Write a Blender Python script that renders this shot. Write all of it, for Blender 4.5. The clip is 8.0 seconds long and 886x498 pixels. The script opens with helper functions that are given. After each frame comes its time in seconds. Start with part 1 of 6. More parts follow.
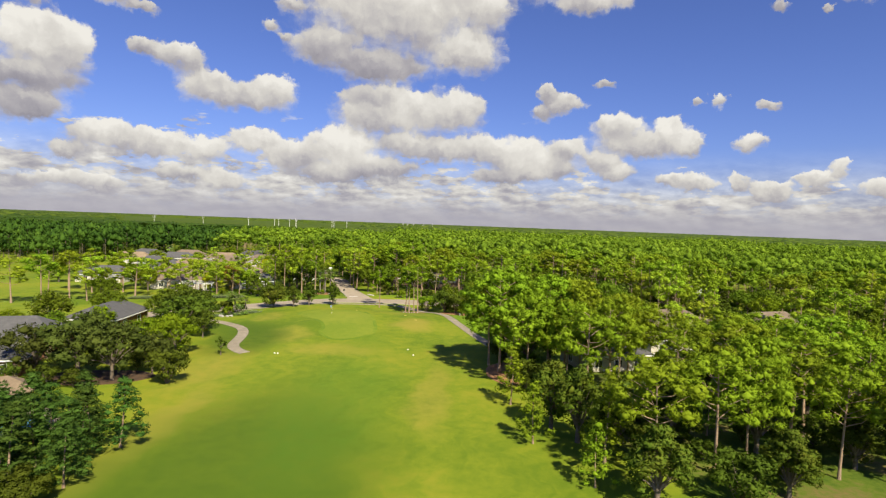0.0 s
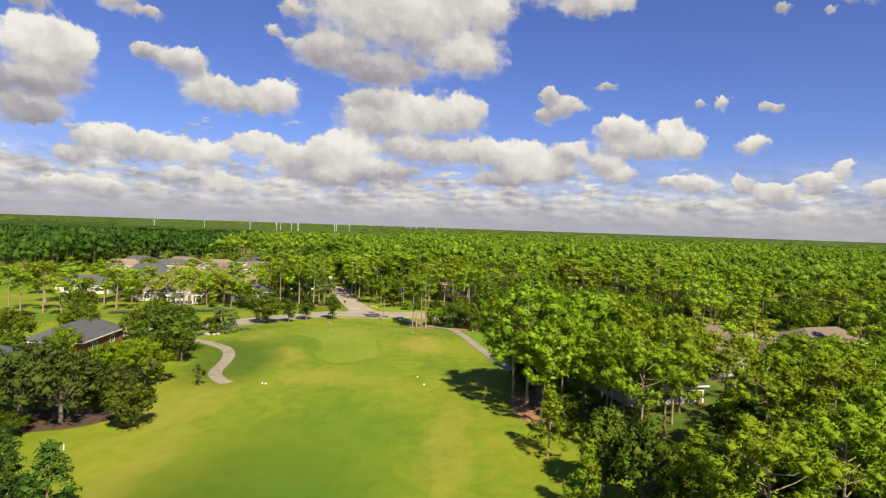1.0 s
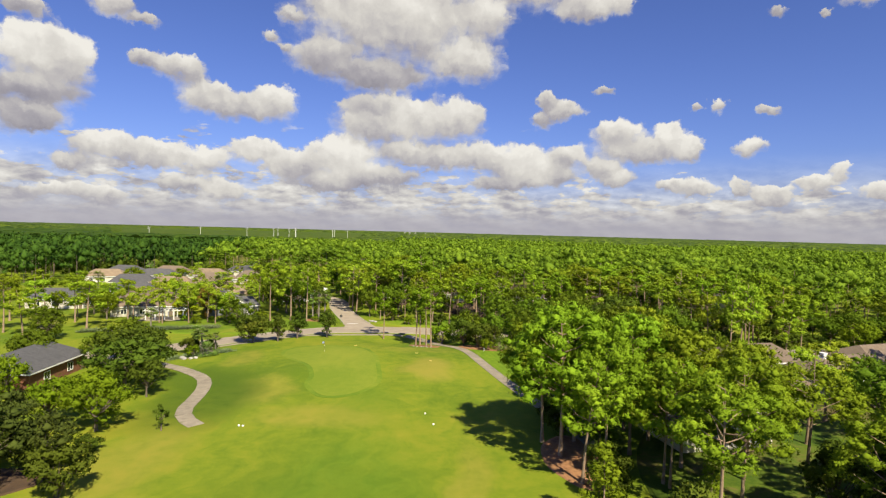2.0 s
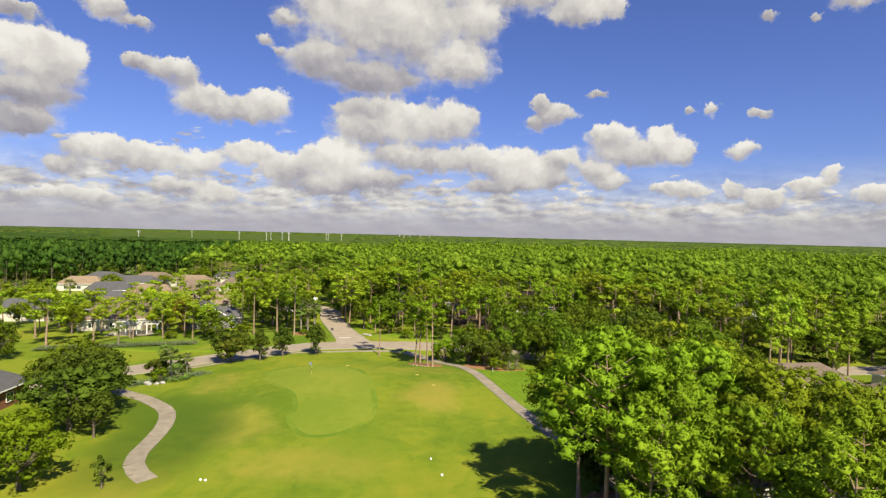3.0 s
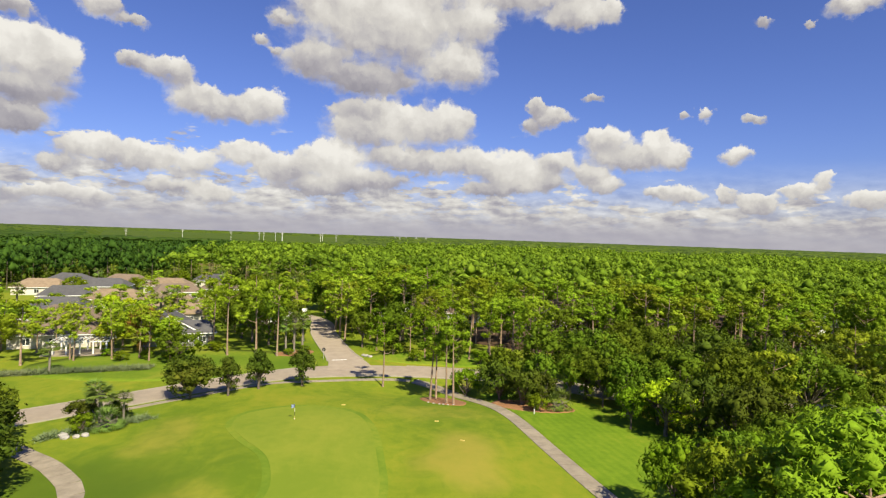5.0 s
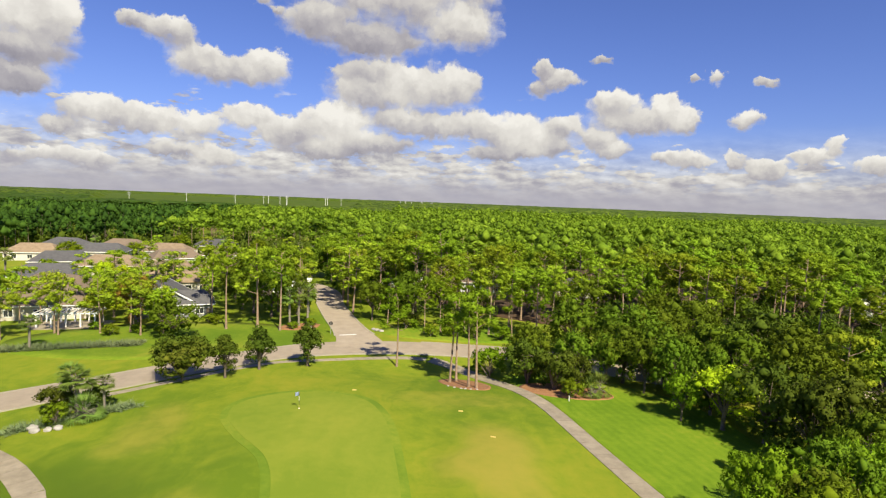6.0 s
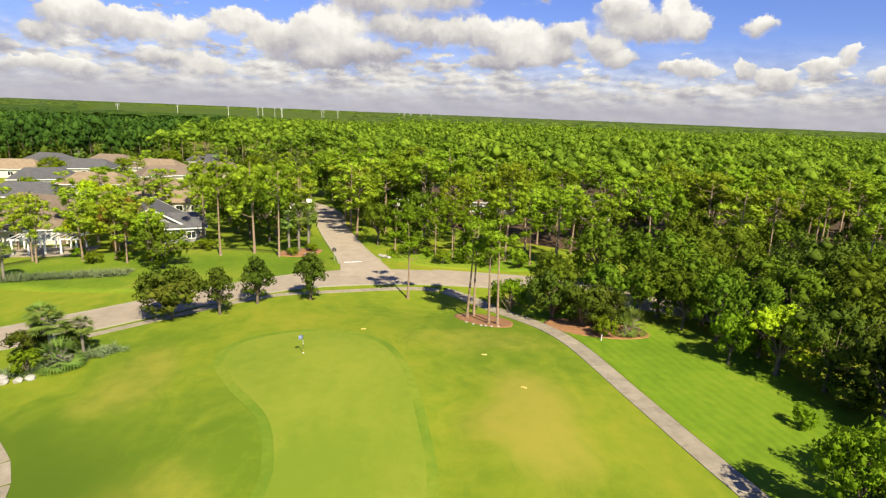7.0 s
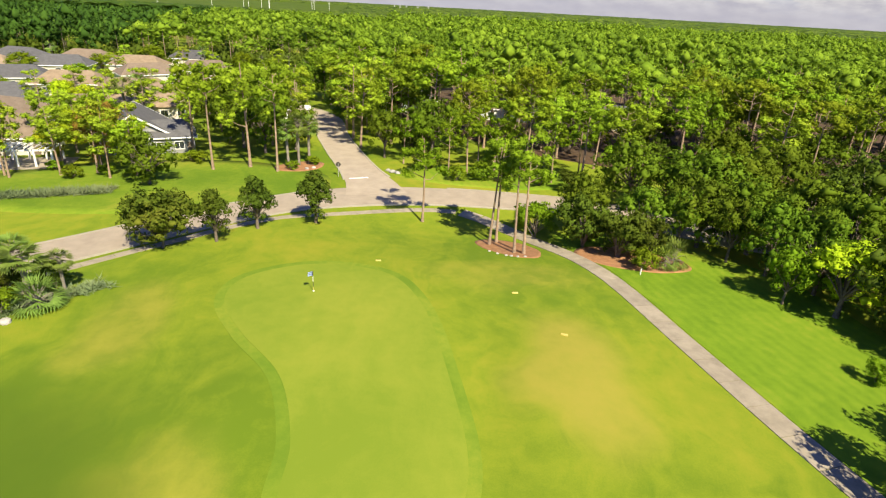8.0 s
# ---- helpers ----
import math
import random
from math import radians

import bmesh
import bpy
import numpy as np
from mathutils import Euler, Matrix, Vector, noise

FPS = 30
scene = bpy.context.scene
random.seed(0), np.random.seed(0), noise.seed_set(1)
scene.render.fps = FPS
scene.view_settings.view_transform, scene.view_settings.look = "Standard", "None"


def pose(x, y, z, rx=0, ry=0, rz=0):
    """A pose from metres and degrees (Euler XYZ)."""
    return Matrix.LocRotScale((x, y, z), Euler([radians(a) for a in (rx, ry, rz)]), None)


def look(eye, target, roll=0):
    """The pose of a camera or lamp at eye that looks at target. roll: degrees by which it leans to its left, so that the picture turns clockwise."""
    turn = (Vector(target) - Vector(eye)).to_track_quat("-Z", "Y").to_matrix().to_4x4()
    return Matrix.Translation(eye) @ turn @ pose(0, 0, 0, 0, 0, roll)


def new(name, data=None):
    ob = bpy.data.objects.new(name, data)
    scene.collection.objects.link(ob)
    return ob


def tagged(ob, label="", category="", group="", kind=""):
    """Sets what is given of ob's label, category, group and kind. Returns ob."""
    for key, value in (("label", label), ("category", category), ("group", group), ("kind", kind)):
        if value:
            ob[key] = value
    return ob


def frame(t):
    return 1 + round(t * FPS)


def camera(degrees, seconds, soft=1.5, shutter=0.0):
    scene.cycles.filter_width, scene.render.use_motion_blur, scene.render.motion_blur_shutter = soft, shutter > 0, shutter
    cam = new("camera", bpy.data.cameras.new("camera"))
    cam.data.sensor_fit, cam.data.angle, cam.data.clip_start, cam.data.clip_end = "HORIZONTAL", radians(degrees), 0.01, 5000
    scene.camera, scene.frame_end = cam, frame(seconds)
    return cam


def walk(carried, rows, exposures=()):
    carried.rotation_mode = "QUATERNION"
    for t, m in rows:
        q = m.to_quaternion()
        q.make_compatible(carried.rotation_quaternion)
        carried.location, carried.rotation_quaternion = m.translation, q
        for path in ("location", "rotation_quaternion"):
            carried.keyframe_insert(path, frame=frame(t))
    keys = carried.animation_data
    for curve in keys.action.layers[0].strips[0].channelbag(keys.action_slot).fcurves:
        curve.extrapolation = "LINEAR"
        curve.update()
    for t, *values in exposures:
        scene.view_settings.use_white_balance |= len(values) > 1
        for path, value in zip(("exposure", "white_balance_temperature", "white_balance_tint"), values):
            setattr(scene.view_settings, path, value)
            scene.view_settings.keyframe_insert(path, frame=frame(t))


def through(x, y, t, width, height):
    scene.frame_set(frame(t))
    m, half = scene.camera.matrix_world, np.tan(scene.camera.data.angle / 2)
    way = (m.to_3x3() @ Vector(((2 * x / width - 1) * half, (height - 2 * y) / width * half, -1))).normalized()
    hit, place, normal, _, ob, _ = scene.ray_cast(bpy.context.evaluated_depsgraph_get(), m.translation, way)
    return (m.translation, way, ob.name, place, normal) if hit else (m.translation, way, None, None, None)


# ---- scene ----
cam = camera(76.6, 8.0, soft=1.2)
PATH = [
    (0, (1.742, -3.08, 26.63), (1.717, -1.082, 26.54), 2.1),
    (0.5, (0.576, 4.583, 27.069), (0.55, 6.581, 26.983), 2.0),
    (1, (-0.664, 12.706, 27.315), (-0.699, 14.704, 27.236), 1.9),
    (2.5, (-3.896, 35.801, 28.03), (-3.92, 37.8, 27.974), 1.3),
    (3, (-4.965, 43.171, 28.148), (-4.976, 45.17, 28.097), 1.4),
    (3.5, (-6.281, 51.082, 27.8), (-6.28, 53.082, 27.757), 1.6),
    (4, (-7.655, 58.13, 27.739), (-7.651, 60.13, 27.707), 1.8),
    (5.5, (-11.562, 76.877, 27.278), (-11.554, 78.875, 27.208), 2.0),
    (6, (-12.867, 82.34, 27.191), (-12.872, 84.333, 27.022), 2.2),
    (6.5, (-14.041, 87.632, 27.097), (-14.054, 89.609, 26.792), 2.4),
    (7, (-15.457, 92.419, 27.177), (-15.447, 94.363, 26.708), 2.3),
    (7.5, (-16.912, 96.828, 27.256), (-16.88, 98.723, 26.616), 2.3),
    (8, (-18.703, 100.843, 27.211), (-18.662, 102.678, 26.417), 3.1),
]
EXPOSURES = [(0.0, 0.75), (5.5, 0.77), (6.5, 0.87), (7.5, 1.02), (8.0, 1.08)]
walk(cam, [(t, look(eye, target, roll)) for t, eye, target, roll in PATH], EXPOSURES)

# ---------------------------------------------------------------- world, sun
SUN_AZ, SUN_EL = 153.0, 46.0          # degrees clockwise from +Y, above the ground


def link(tree, a, b):
    tree.links.new(a, b)


def feed(tree, socket, value):
    if isinstance(value, bpy.types.NodeSocket):
        tree.links.new(value, socket)
    else:
        socket.default_value = value


def node(tree, kind):
    return tree.nodes.new(kind)


def calc(tree, op, a, b=0.0, c=0.0, clamp=False):
    n = node(tree, "ShaderNodeMath")
    n.operation, n.use_clamp = op, clamp
    for i, v in enumerate((a, b, c)):
        feed(tree, n.inputs[i], v)
    return n.outputs[0]


def vcalc(tree, op, a, b=(0, 0, 0), c=(0, 0, 0)):
    n = node(tree, "ShaderNodeVectorMath")
    n.operation = op
    for i, v in enumerate((a, b, c)):
        feed(tree, n.inputs[i], v)
    return n.outputs["Value"] if op in ("LENGTH", "DISTANCE", "DOT_PRODUCT") else n.outputs[0]


def blend(tree, fac, a, b, mode="MIX"):
    n = node(tree, "ShaderNodeMix")
    n.data_type, n.blend_type = "RGBA", mode
    feed(tree, n.inputs[0], fac)
    feed(tree, n.inputs[6], a if isinstance(a, bpy.types.NodeSocket) else (*a, 1))
    feed(tree, n.inputs[7], b if isinstance(b, bpy.types.NodeSocket) else (*b, 1))
    return n.outputs[2]


def noisy(tree, vector, scale, detail=4.0, rough=0.55, out=0):
    n = node(tree, "ShaderNodeTexNoise")
    feed(tree, n.inputs["Vector"], vector)
    n.inputs["Scale"].default_value, n.inputs["Detail"].default_value, n.inputs["Roughness"].default_value = scale, detail, rough
    return n.outputs[out]


def billow(tree, vector, scale, detail=3.0):
    n = node(tree, "ShaderNodeTexVoronoi")
    n.feature, n.normalize = "SMOOTH_F1", False
    feed(tree, n.inputs["Vector"], vector)
    n.inputs["Scale"].default_value, n.inputs["Detail"].default_value = scale, detail
    n.inputs["Roughness"].default_value, n.inputs["Smoothness"].default_value = 0.55, 0.35
    return n.outputs["Distance"]


def remap(tree, value, a, b, c=0.0, d=1.0, smooth=False):
    n = node(tree, "ShaderNodeMapRange")
    n.interpolation_type = "SMOOTHSTEP" if smooth else "LINEAR"
    for i, v in enumerate((value, a, b, c, d)):
        feed(tree, n.inputs[i], v)
    return n.outputs[0]


def ramp(tree, fac, stops):
    n = node(tree, "ShaderNodeValToRGB")
    feed(tree, n.inputs[0], fac)
    el = n.color_ramp.elements
    while len(el) < len(stops):
        el.new(0.5)
    for e, (p, c) in zip(el, stops):
        e.position, e.color = p, (*c, 1)
    return n.outputs[0]


# cumulus clouds, in degrees: bearing, height, half width, half height; then how bright
CLOUDS_HIGH = [
    (-5.9, 20.1, 8.6, 3.5, 1), (-13.1, 16.3, 3.0, 1.7, 0.7), (0.8, 16.6, 3.6, 1.8, 1), (-7.8, 15.1, 4.5, 1.4, 0.3), (-10.2, 22.0, 4.5, 2.6, 1.1),
    (-4.4, 25.0, 9.1, 2.7, 1.1), (3.0, 20.7, 1.7, 2.0, 0.9), (7.6, 23.2, 6.4, 1.5, 0.9), (12.7, 21.1, 3.2, 1.3, 0.9), (16.0, 21.5, 1.1, 0.9, 0.8),
    (-37.0, 13.6, 3.0, 2.2, 1.1), (-34.5, 12.9, 1.7, 2.1, 0.9), (-37.3, 10.7, 3.4, 1.1, 0.4), (-37.6, 8.4, 2.6, 1.5, 0.45), (-31.6, 18.5, 1.9, 1.0, 0.6),
    (-29.1, 17.7, 1.5, 0.5, 0.6), (-37.8, 17.0, 1.6, 0.6, 0.6), (-28.9, 14.4, 1.6, 0.8, 0.7), (-26.0, 14.0, 1.8, 1.1, 0.7),
]
CLOUDS_MID = [
    (-24.0, 12.1, 2.2, 1.2, 0.9), (-21.3, 11.2, 4.4, 1.2, 0.8), (-17.7, 12.1, 1.8, 1.4, 0.9), (-18.4, 17.7, 0.9, 0.7, 0.6), (-17.0, 16.9, 0.7, 0.4, 0.5),
    (-16.1, 19.7, 1.4, 0.6, 0.4), (-8.0, 12.1, 3.4, 1.1, 0.5), (-3.4, 10.9, 5.5, 2.0, 0.95), (-8.5, 10.3, 3.1, 1.5, 0.8), (0.5, 11.2, 1.8, 1.4, 0.9),
    (9.1, 13.1, 1.1, 0.9, 0.9), (10.8, 12.0, 1.9, 0.8, 0.8), (8.4, 11.3, 1.4, 0.9, 0.5), (15.9, 9.7, 2.3, 1.3, 1.1), (18.2, 8.1, 4.3, 1.1, 0.8),
    (20.8, 9.2, 1.4, 1.3, 1.05), (22.5, 8.1, 1.3, 1.1, 0.9), (27.4, 8.1, 1.4, 0.9, 0.9),
]
CLOUDS_SMALL = [
    (24.6, 11.9, 0.7, 0.7, 0.8), (28.9, 11.2, 0.9, 0.5, 0.7), (22.7, 11.8, 0.7, 0.5, 0.4), (29.2, 19.1, 1.0, 0.5, 0.5), (32.8, 18.4, 0.4, 0.3, 0.4),
    (35.7, 19.3, 2.2, 0.7, 0.6), (14.6, 13.8, 1.3, 0.5, 0.35), (26.8, 22.0, 2.7, 0.4, 0.3), (-32.2, 6.7, 2.4, 1.2, 1.0), (-28.5, 6.2, 3.3, 1.4, 0.85),
    (-23.9, 5.8, 2.0, 1.4, 1.05), (-34.4, 5.0, 1.7, 0.8, 0.7), (-19.6, 7.1, 2.5, 1.3, 1.0), (-16.0, 6.0, 2.6, 1.4, 0.9), (-11.2, 7.1, 3.1, 2.1, 1.15),
    (-7.8, 5.2, 4.6, 1.2, 0.6), (-12.8, 4.5, 3.3, 1.0, 0.6), (-5.0, 7.8, 3.0, 1.1, 0.8),
]
CLOUDS_LOW = [
    (-1.2, 7.1, 3.5, 1.1, 0.8), (2.6, 7.9, 2.3, 1.2, 0.95), (6.0, 6.9, 3.5, 1.8, 1.1), (9.4, 5.7, 3.1, 1.2, 0.8), (11.3, 7.5, 1.7, 1.1, 0.9),
    (14.6, 6.6, 1.8, 0.9, 0.8), (16.3, 5.5, 1.7, 0.9, 0.95), (4.9, 4.9, 3.4, 0.8, 0.55), (22.9, 4.7, 1.9, 0.9, 0.95), (20.7, 4.9, 1.2, 0.6, 0.8),
    (29.4, 3.8, 1.8, 1.0, 0.95), (26.8, 4.5, 0.9, 0.9, 0.8), (33.0, 4.8, 1.6, 0.7, 0.9), (34.4, 5.8, 0.8, 0.7, 0.8), (37.3, 4.1, 1.7, 1.0, 0.9),
    (-35.7, 2.6, 2.8, 0.7, 0.8), (-32.5, 2.4, 2.5, 0.7, 0.8), (-22.2, 3.0, 2.3, 1.0, 0.95), (-26.0, 3.6, 2.4, 0.7, 0.7),
]


def make_world():
    world = bpy.data.worlds.new("sky")
    scene.world = world
    world.use_nodes = True
    t = world.node_tree
    t.nodes.clear()
    way = node(t, "ShaderNodeTexCoord").outputs["Generated"]
    sep = node(t, "ShaderNodeSeparateXYZ")
    link(t, way, sep.inputs[0])
    az = calc(t, "MULTIPLY", calc(t, "ARCTAN2", sep.outputs[0], sep.outputs[1]), 57.2958)
    el = calc(t, "MULTIPLY", calc(t, "ARCSINE", sep.outputs[2]), 57.2958)
    flat = node(t, "ShaderNodeCombineXYZ")
    link(t, az, flat.inputs[0])
    link(t, el, flat.inputs[1])
    flat = flat.outputs[0]
    # billows push the outline of each cloud in and out
    big = vcalc(t, "SUBTRACT", noisy(t, flat, 0.30, 2.0, 0.5, 1), (0.5, 0.5, 0.5))
    fine = vcalc(t, "SUBTRACT", noisy(t, flat, 0.95, 7.0, 0.62, 1), (0.5, 0.5, 0.5))
    bent = vcalc(t, "MULTIPLY_ADD", big, (2.0, 1.3, 0), flat)
    bent = vcalc(t, "MULTIPLY_ADD", fine, (2.1, 1.7, 0), bent)
    bent = vcalc(t, "MULTIPLY", bent, (1, 1, 0))
    total = (0.0, 0.0, 0.0006)
    for a, e, w, h, bright in CLOUDS_HIGH + CLOUDS_MID + CLOUDS_SMALL + CLOUDS_LOW:
        if isinstance(total, bpy.types.NodeSocket):      # worked out one after another, which keeps the tree small in memory
            seen = vcalc(t, "MULTIPLY_ADD", total, (1e-6, 1e-6, 0), bent)
        else:
            seen = bent
        q = vcalc(t, "MULTIPLY_ADD", seen, (1 / w, 1 / h, 0), (-a / w, -e / h, 0))
        weight = calc(t, "POWER", 0.03, vcalc(t, "LENGTH", q))
        thick = 1.0 if w * h > 1.3 else min(1.0, bright + 0.15)
        lit = vcalc(t, "MULTIPLY_ADD", q, (0, thick, 0), (bright * thick, 0, thick))
        total = vcalc(t, "MULTIPLY_ADD", lit, weight, total)
    sums = node(t, "ShaderNodeSeparateXYZ")
    link(t, total, sums.inputs[0])
    lump = billow(t, bent, 0.55)
    near = calc(t, "LOGARITHM", sums.outputs[2], 0.03)
    near = calc(t, "MULTIPLY_ADD", calc(t, "SUBTRACT", lump, 0.9), 0.26, calc(t, "SUBTRACT", near, 0.10))
    height = calc(t, "DIVIDE", sums.outputs[1], sums.outputs[2])
    gleam = calc(t, "DIVIDE", sums.outputs[0], sums.outputs[2])
    # crisp crowns, frayed bases
    fray = remap(t, calc(t, "MULTIPLY_ADD", noisy(t, flat, 0.45, 2.0), 1.2, calc(t, "MULTIPLY", height, 0.4)), 0.3, 0.85, 0.40, 0.90)
    body = remap(t, near, 1.14, fray, 0, 1, True)
    # low bank of small cumulus towards the horizon
    low = vcalc(t, "MULTIPLY", flat, (0.26, 0.85, 0))
    n1 = noisy(t, low, 1.0, 8.0, 0.58)
    heap = vcalc(t, "MULTIPLY_ADD", fine, (0.5, 0.4, 0), vcalc(t, "MULTIPLY", flat, (0.55, 1.5, 0)))
    h1 = billow(t, heap, 0.8)
    n1 = calc(t, "MULTIPLY_ADD", calc(t, "SUBTRACT", 0.95, h1), 0.16, n1)
    cover = remap(t, el, 8.8, 3.0, 0.60, 0.35)
    side = calc(t, "MULTIPLY", remap(t, az, 5.0, 20.0, 0.0, 0.16), remap(t, el, 2.0, 5.0, 0.0, 1.0))
    bank = remap(t, calc(t, "SUBTRACT", n1, calc(t, "ADD", cover, side)), 0.0, 0.10, 0, 0.95, True)
    bank = calc(t, "MULTIPLY", bank, remap(t, el, 10.5, 8.0, 0.0, 1.0))
    lift = calc(t, "SUBTRACT", billow(t, vcalc(t, "ADD", heap, (0.25, 0.5, 0)), 0.8), h1)
    # light on the clouds: tops bright, bases grey
    puff = calc(t, "SUBTRACT", billow(t, vcalc(t, "ADD", bent, (0.35, 0.6, 0)), 0.55), lump)
    soft = calc(t, "SUBTRACT", noisy(t, flat, 0.26, 2.5, 0.5), 0.5)
    tone = calc(t, "MULTIPLY_ADD", height, 0.40, calc(t, "MULTIPLY_ADD", soft, 0.85, 0.13))
    tone = calc(t, "MULTIPLY_ADD", gleam, 0.56, tone)
    tone = calc(t, "MULTIPLY_ADD", puff, 0.16, tone)
    low_tone = calc(t, "MULTIPLY_ADD", lift, 0.50, calc(t, "MULTIPLY_ADD", soft, 1.3, 0.60))
    shades = [(0.0, (0.37, 0.35, 0.40)), (0.35, (0.56, 0.53, 0.55)), (0.68, (0.88, 0.84, 0.77)), (1.0, (1.16, 1.12, 1.02))]
    white = ramp(t, tone, shades)
    white_low = ramp(t, low_tone, shades)
    cloud = blend(t, body, white_low, white)
    cloud = blend(t, remap(t, el, 3.4, 0.4, 0, 0.88, True), cloud, (0.55, 0.53, 0.595))
    alpha = calc(t, "MAXIMUM", calc(t, "MULTIPLY", body, 0.98), bank)
    alpha = calc(t, "MAXIMUM", alpha, remap(t, el, 8.0, 0.3, 0, 0.92, True))
    alpha = calc(t, "MULTIPLY", alpha, remap(t, el, 60.0, 25.0, 0, 1))
    # clear sky
    sky = node(t, "ShaderNodeTexSky")
    sky.sky_type, sky.sun_disc = "NISHITA", False
    sky.sun_elevation, sky.sun_rotation = radians(SUN_EL), radians(SUN_AZ)
    sky.air_density, sky.dust_density, sky.ozone_density = 1.0, 0.4, 3.0
    clear = node(t, "ShaderNodeBackground")
    link(t, blend(t, 1.0, sky.outputs[0], (0.88, 0.95, 1.56), "MULTIPLY"), clear.inputs[0])
    clear.inputs[1].default_value = 0.047
    puffs = node(t, "ShaderNodeBackground")
    link(t, cloud, puffs.inputs[0])
    puffs.inputs[1].default_value = 0.455
    mix = node(t, "ShaderNodeMixShader")
    link(t, alpha, mix.inputs[0])
    link(t, clear.outputs[0], mix.inputs[1])
    link(t, puffs.outputs[0], mix.inputs[2])
    out = node(t, "ShaderNodeOutputWorld")
    link(t, mix.outputs[0], out.inputs[0])


make_world()
sun = new("sun", bpy.data.lights.new("sun", "SUN"))
sun.data.energy, sun.data.angle, sun.data.color = 5.0, radians(0.55), (1.0, 0.90, 0.66)
_sd = Vector((math.sin(radians(SUN_AZ)) * math.cos(radians(SUN_EL)), math.cos(radians(SUN_AZ)) * math.cos(radians(SUN_EL)), math.sin(radians(SUN_EL))))
sun.matrix_world = look(_sd * 300, (0, 0, 0))


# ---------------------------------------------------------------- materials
def material(name, rough=0.8):
    m = bpy.data.materials.new(name)
    m.use_nodes = True
    t = m.node_tree
    b = t.nodes["Principled BSDF"]
    b.inputs["Roughness"].default_value = rough
    return m, t, b


def place(t):
    return node(t, "ShaderNodeTexCoord").outputs["Object"]


def bumped(t, b, height, strength, distance):
    n = node(t, "ShaderNodeBump")
    n.inputs["Strength"].default_value, n.inputs["Distance"].default_value = strength, distance
    link(t, height, n.inputs["Height"])
    link(t, n.outputs[0], b.inputs["Normal"])


def foliage(name, dark, mid, light, through=0.22, spread=0.10, crowns=0.0):
    """Leaves: a colour for each spray, a drift from tree to tree, and light through the blades."""
    m, t, b = material(name, 0.7)
    b.inputs["Specular IOR Level"].default_value = 0.06
    geo = node(t, "ShaderNodeNewGeometry")
    info = node(t, "ShaderNodeObjectInfo")
    f = calc(t, "MULTIPLY_ADD", geo.outputs["Random Per Island"], 0.12, calc(t, "MULTIPLY", noisy(t, geo.outputs["Position"], spread, 2.0), 0.62))
    f = calc(t, "MULTIPLY_ADD", noisy(t, geo.outputs["Position"], 0.5, 2.0), 0.34, calc(t, "SUBTRACT", f, 0.24))
    f = calc(t, "MULTIPLY_ADD", noisy(t, geo.outputs["Position"], 3.2, 4.0, 0.65), 0.40, f)
    if crowns:
        cell = node(t, "ShaderNodeTexVoronoi")
        cell.voronoi_dimensions = "2D"
        cell.inputs["Scale"].default_value = 0.115
        link(t, geo.outputs["Position"], cell.inputs["Vector"])
        grey = node(t, "ShaderNodeSeparateColor")
        link(t, cell.outputs["Color"], grey.inputs[0])
        f = calc(t, "MULTIPLY_ADD", calc(t, "SUBTRACT", grey.outputs[0], 0.5), crowns, f)
    colour = ramp(t, f, [(0.12, dark), (0.5, mid), (0.92, light)])
    hsv = node(t, "ShaderNodeHueSaturation")
    link(t, colour, hsv.inputs["Color"])
    link(t, remap(t, info.outputs["Random"], 0, 1, 0.488, 0.522), hsv.inputs["Hue"])
    link(t, remap(t, info.outputs["Random"], 0, 1, 0.76, 1.10), hsv.inputs["Value"])
    link(t, hsv.outputs[0], b.inputs["Base Color"])
    tr = node(t, "ShaderNodeBsdfTranslucent")
    link(t, hsv.outputs[0], tr.inputs[0])
    mix = node(t, "ShaderNodeMixShader")
    mix.inputs[0].default_value = through
    link(t, b.outputs[0], mix.inputs[1])
    link(t, tr.outputs[0], mix.inputs[2])
    link(t, mix.outputs[0], t.nodes["Material Output"].inputs[0])
    return m


def speckled(name, a, b_, scale=3.0, rough=0.85, fine=40.0, bump=0.3, depth=0.02):
    """Two colours mixed at two scales, with a fine relief."""
    m, t, b = material(name, rough)
    p = place(t)
    f = calc(t, "MULTIPLY_ADD", noisy(t, p, scale, 5.0, 0.6), 0.7, calc(t, "MULTIPLY", noisy(t, p, fine, 3.0), 0.3))
    col = ramp(t, f, [(0.33, a), (0.67, b_)])
    info = node(t, "ShaderNodeObjectInfo")
    hsv = node(t, "ShaderNodeHueSaturation")
    link(t, col, hsv.inputs["Color"])
    link(t, remap(t, info.outputs["Random"], 0, 1, 0.9, 1.1), hsv.inputs["Value"])
    link(t, hsv.outputs[0], b.inputs["Base Color"])
    bumped(t, b, noisy(t, p, fine, 4.0), bump, depth)
    return m


def ellipse_mask(t, p, x, y, rx, ry, soft=0.5):
    q = vcalc(t, "MULTIPLY_ADD", p, (1 / rx, 1 / ry, 0), (-x / rx, -y / ry, 0))
    return remap(t, vcalc(t, "LENGTH", q), 1.0 + soft / 2, 1.0 - soft / 2, 0, 1, True)


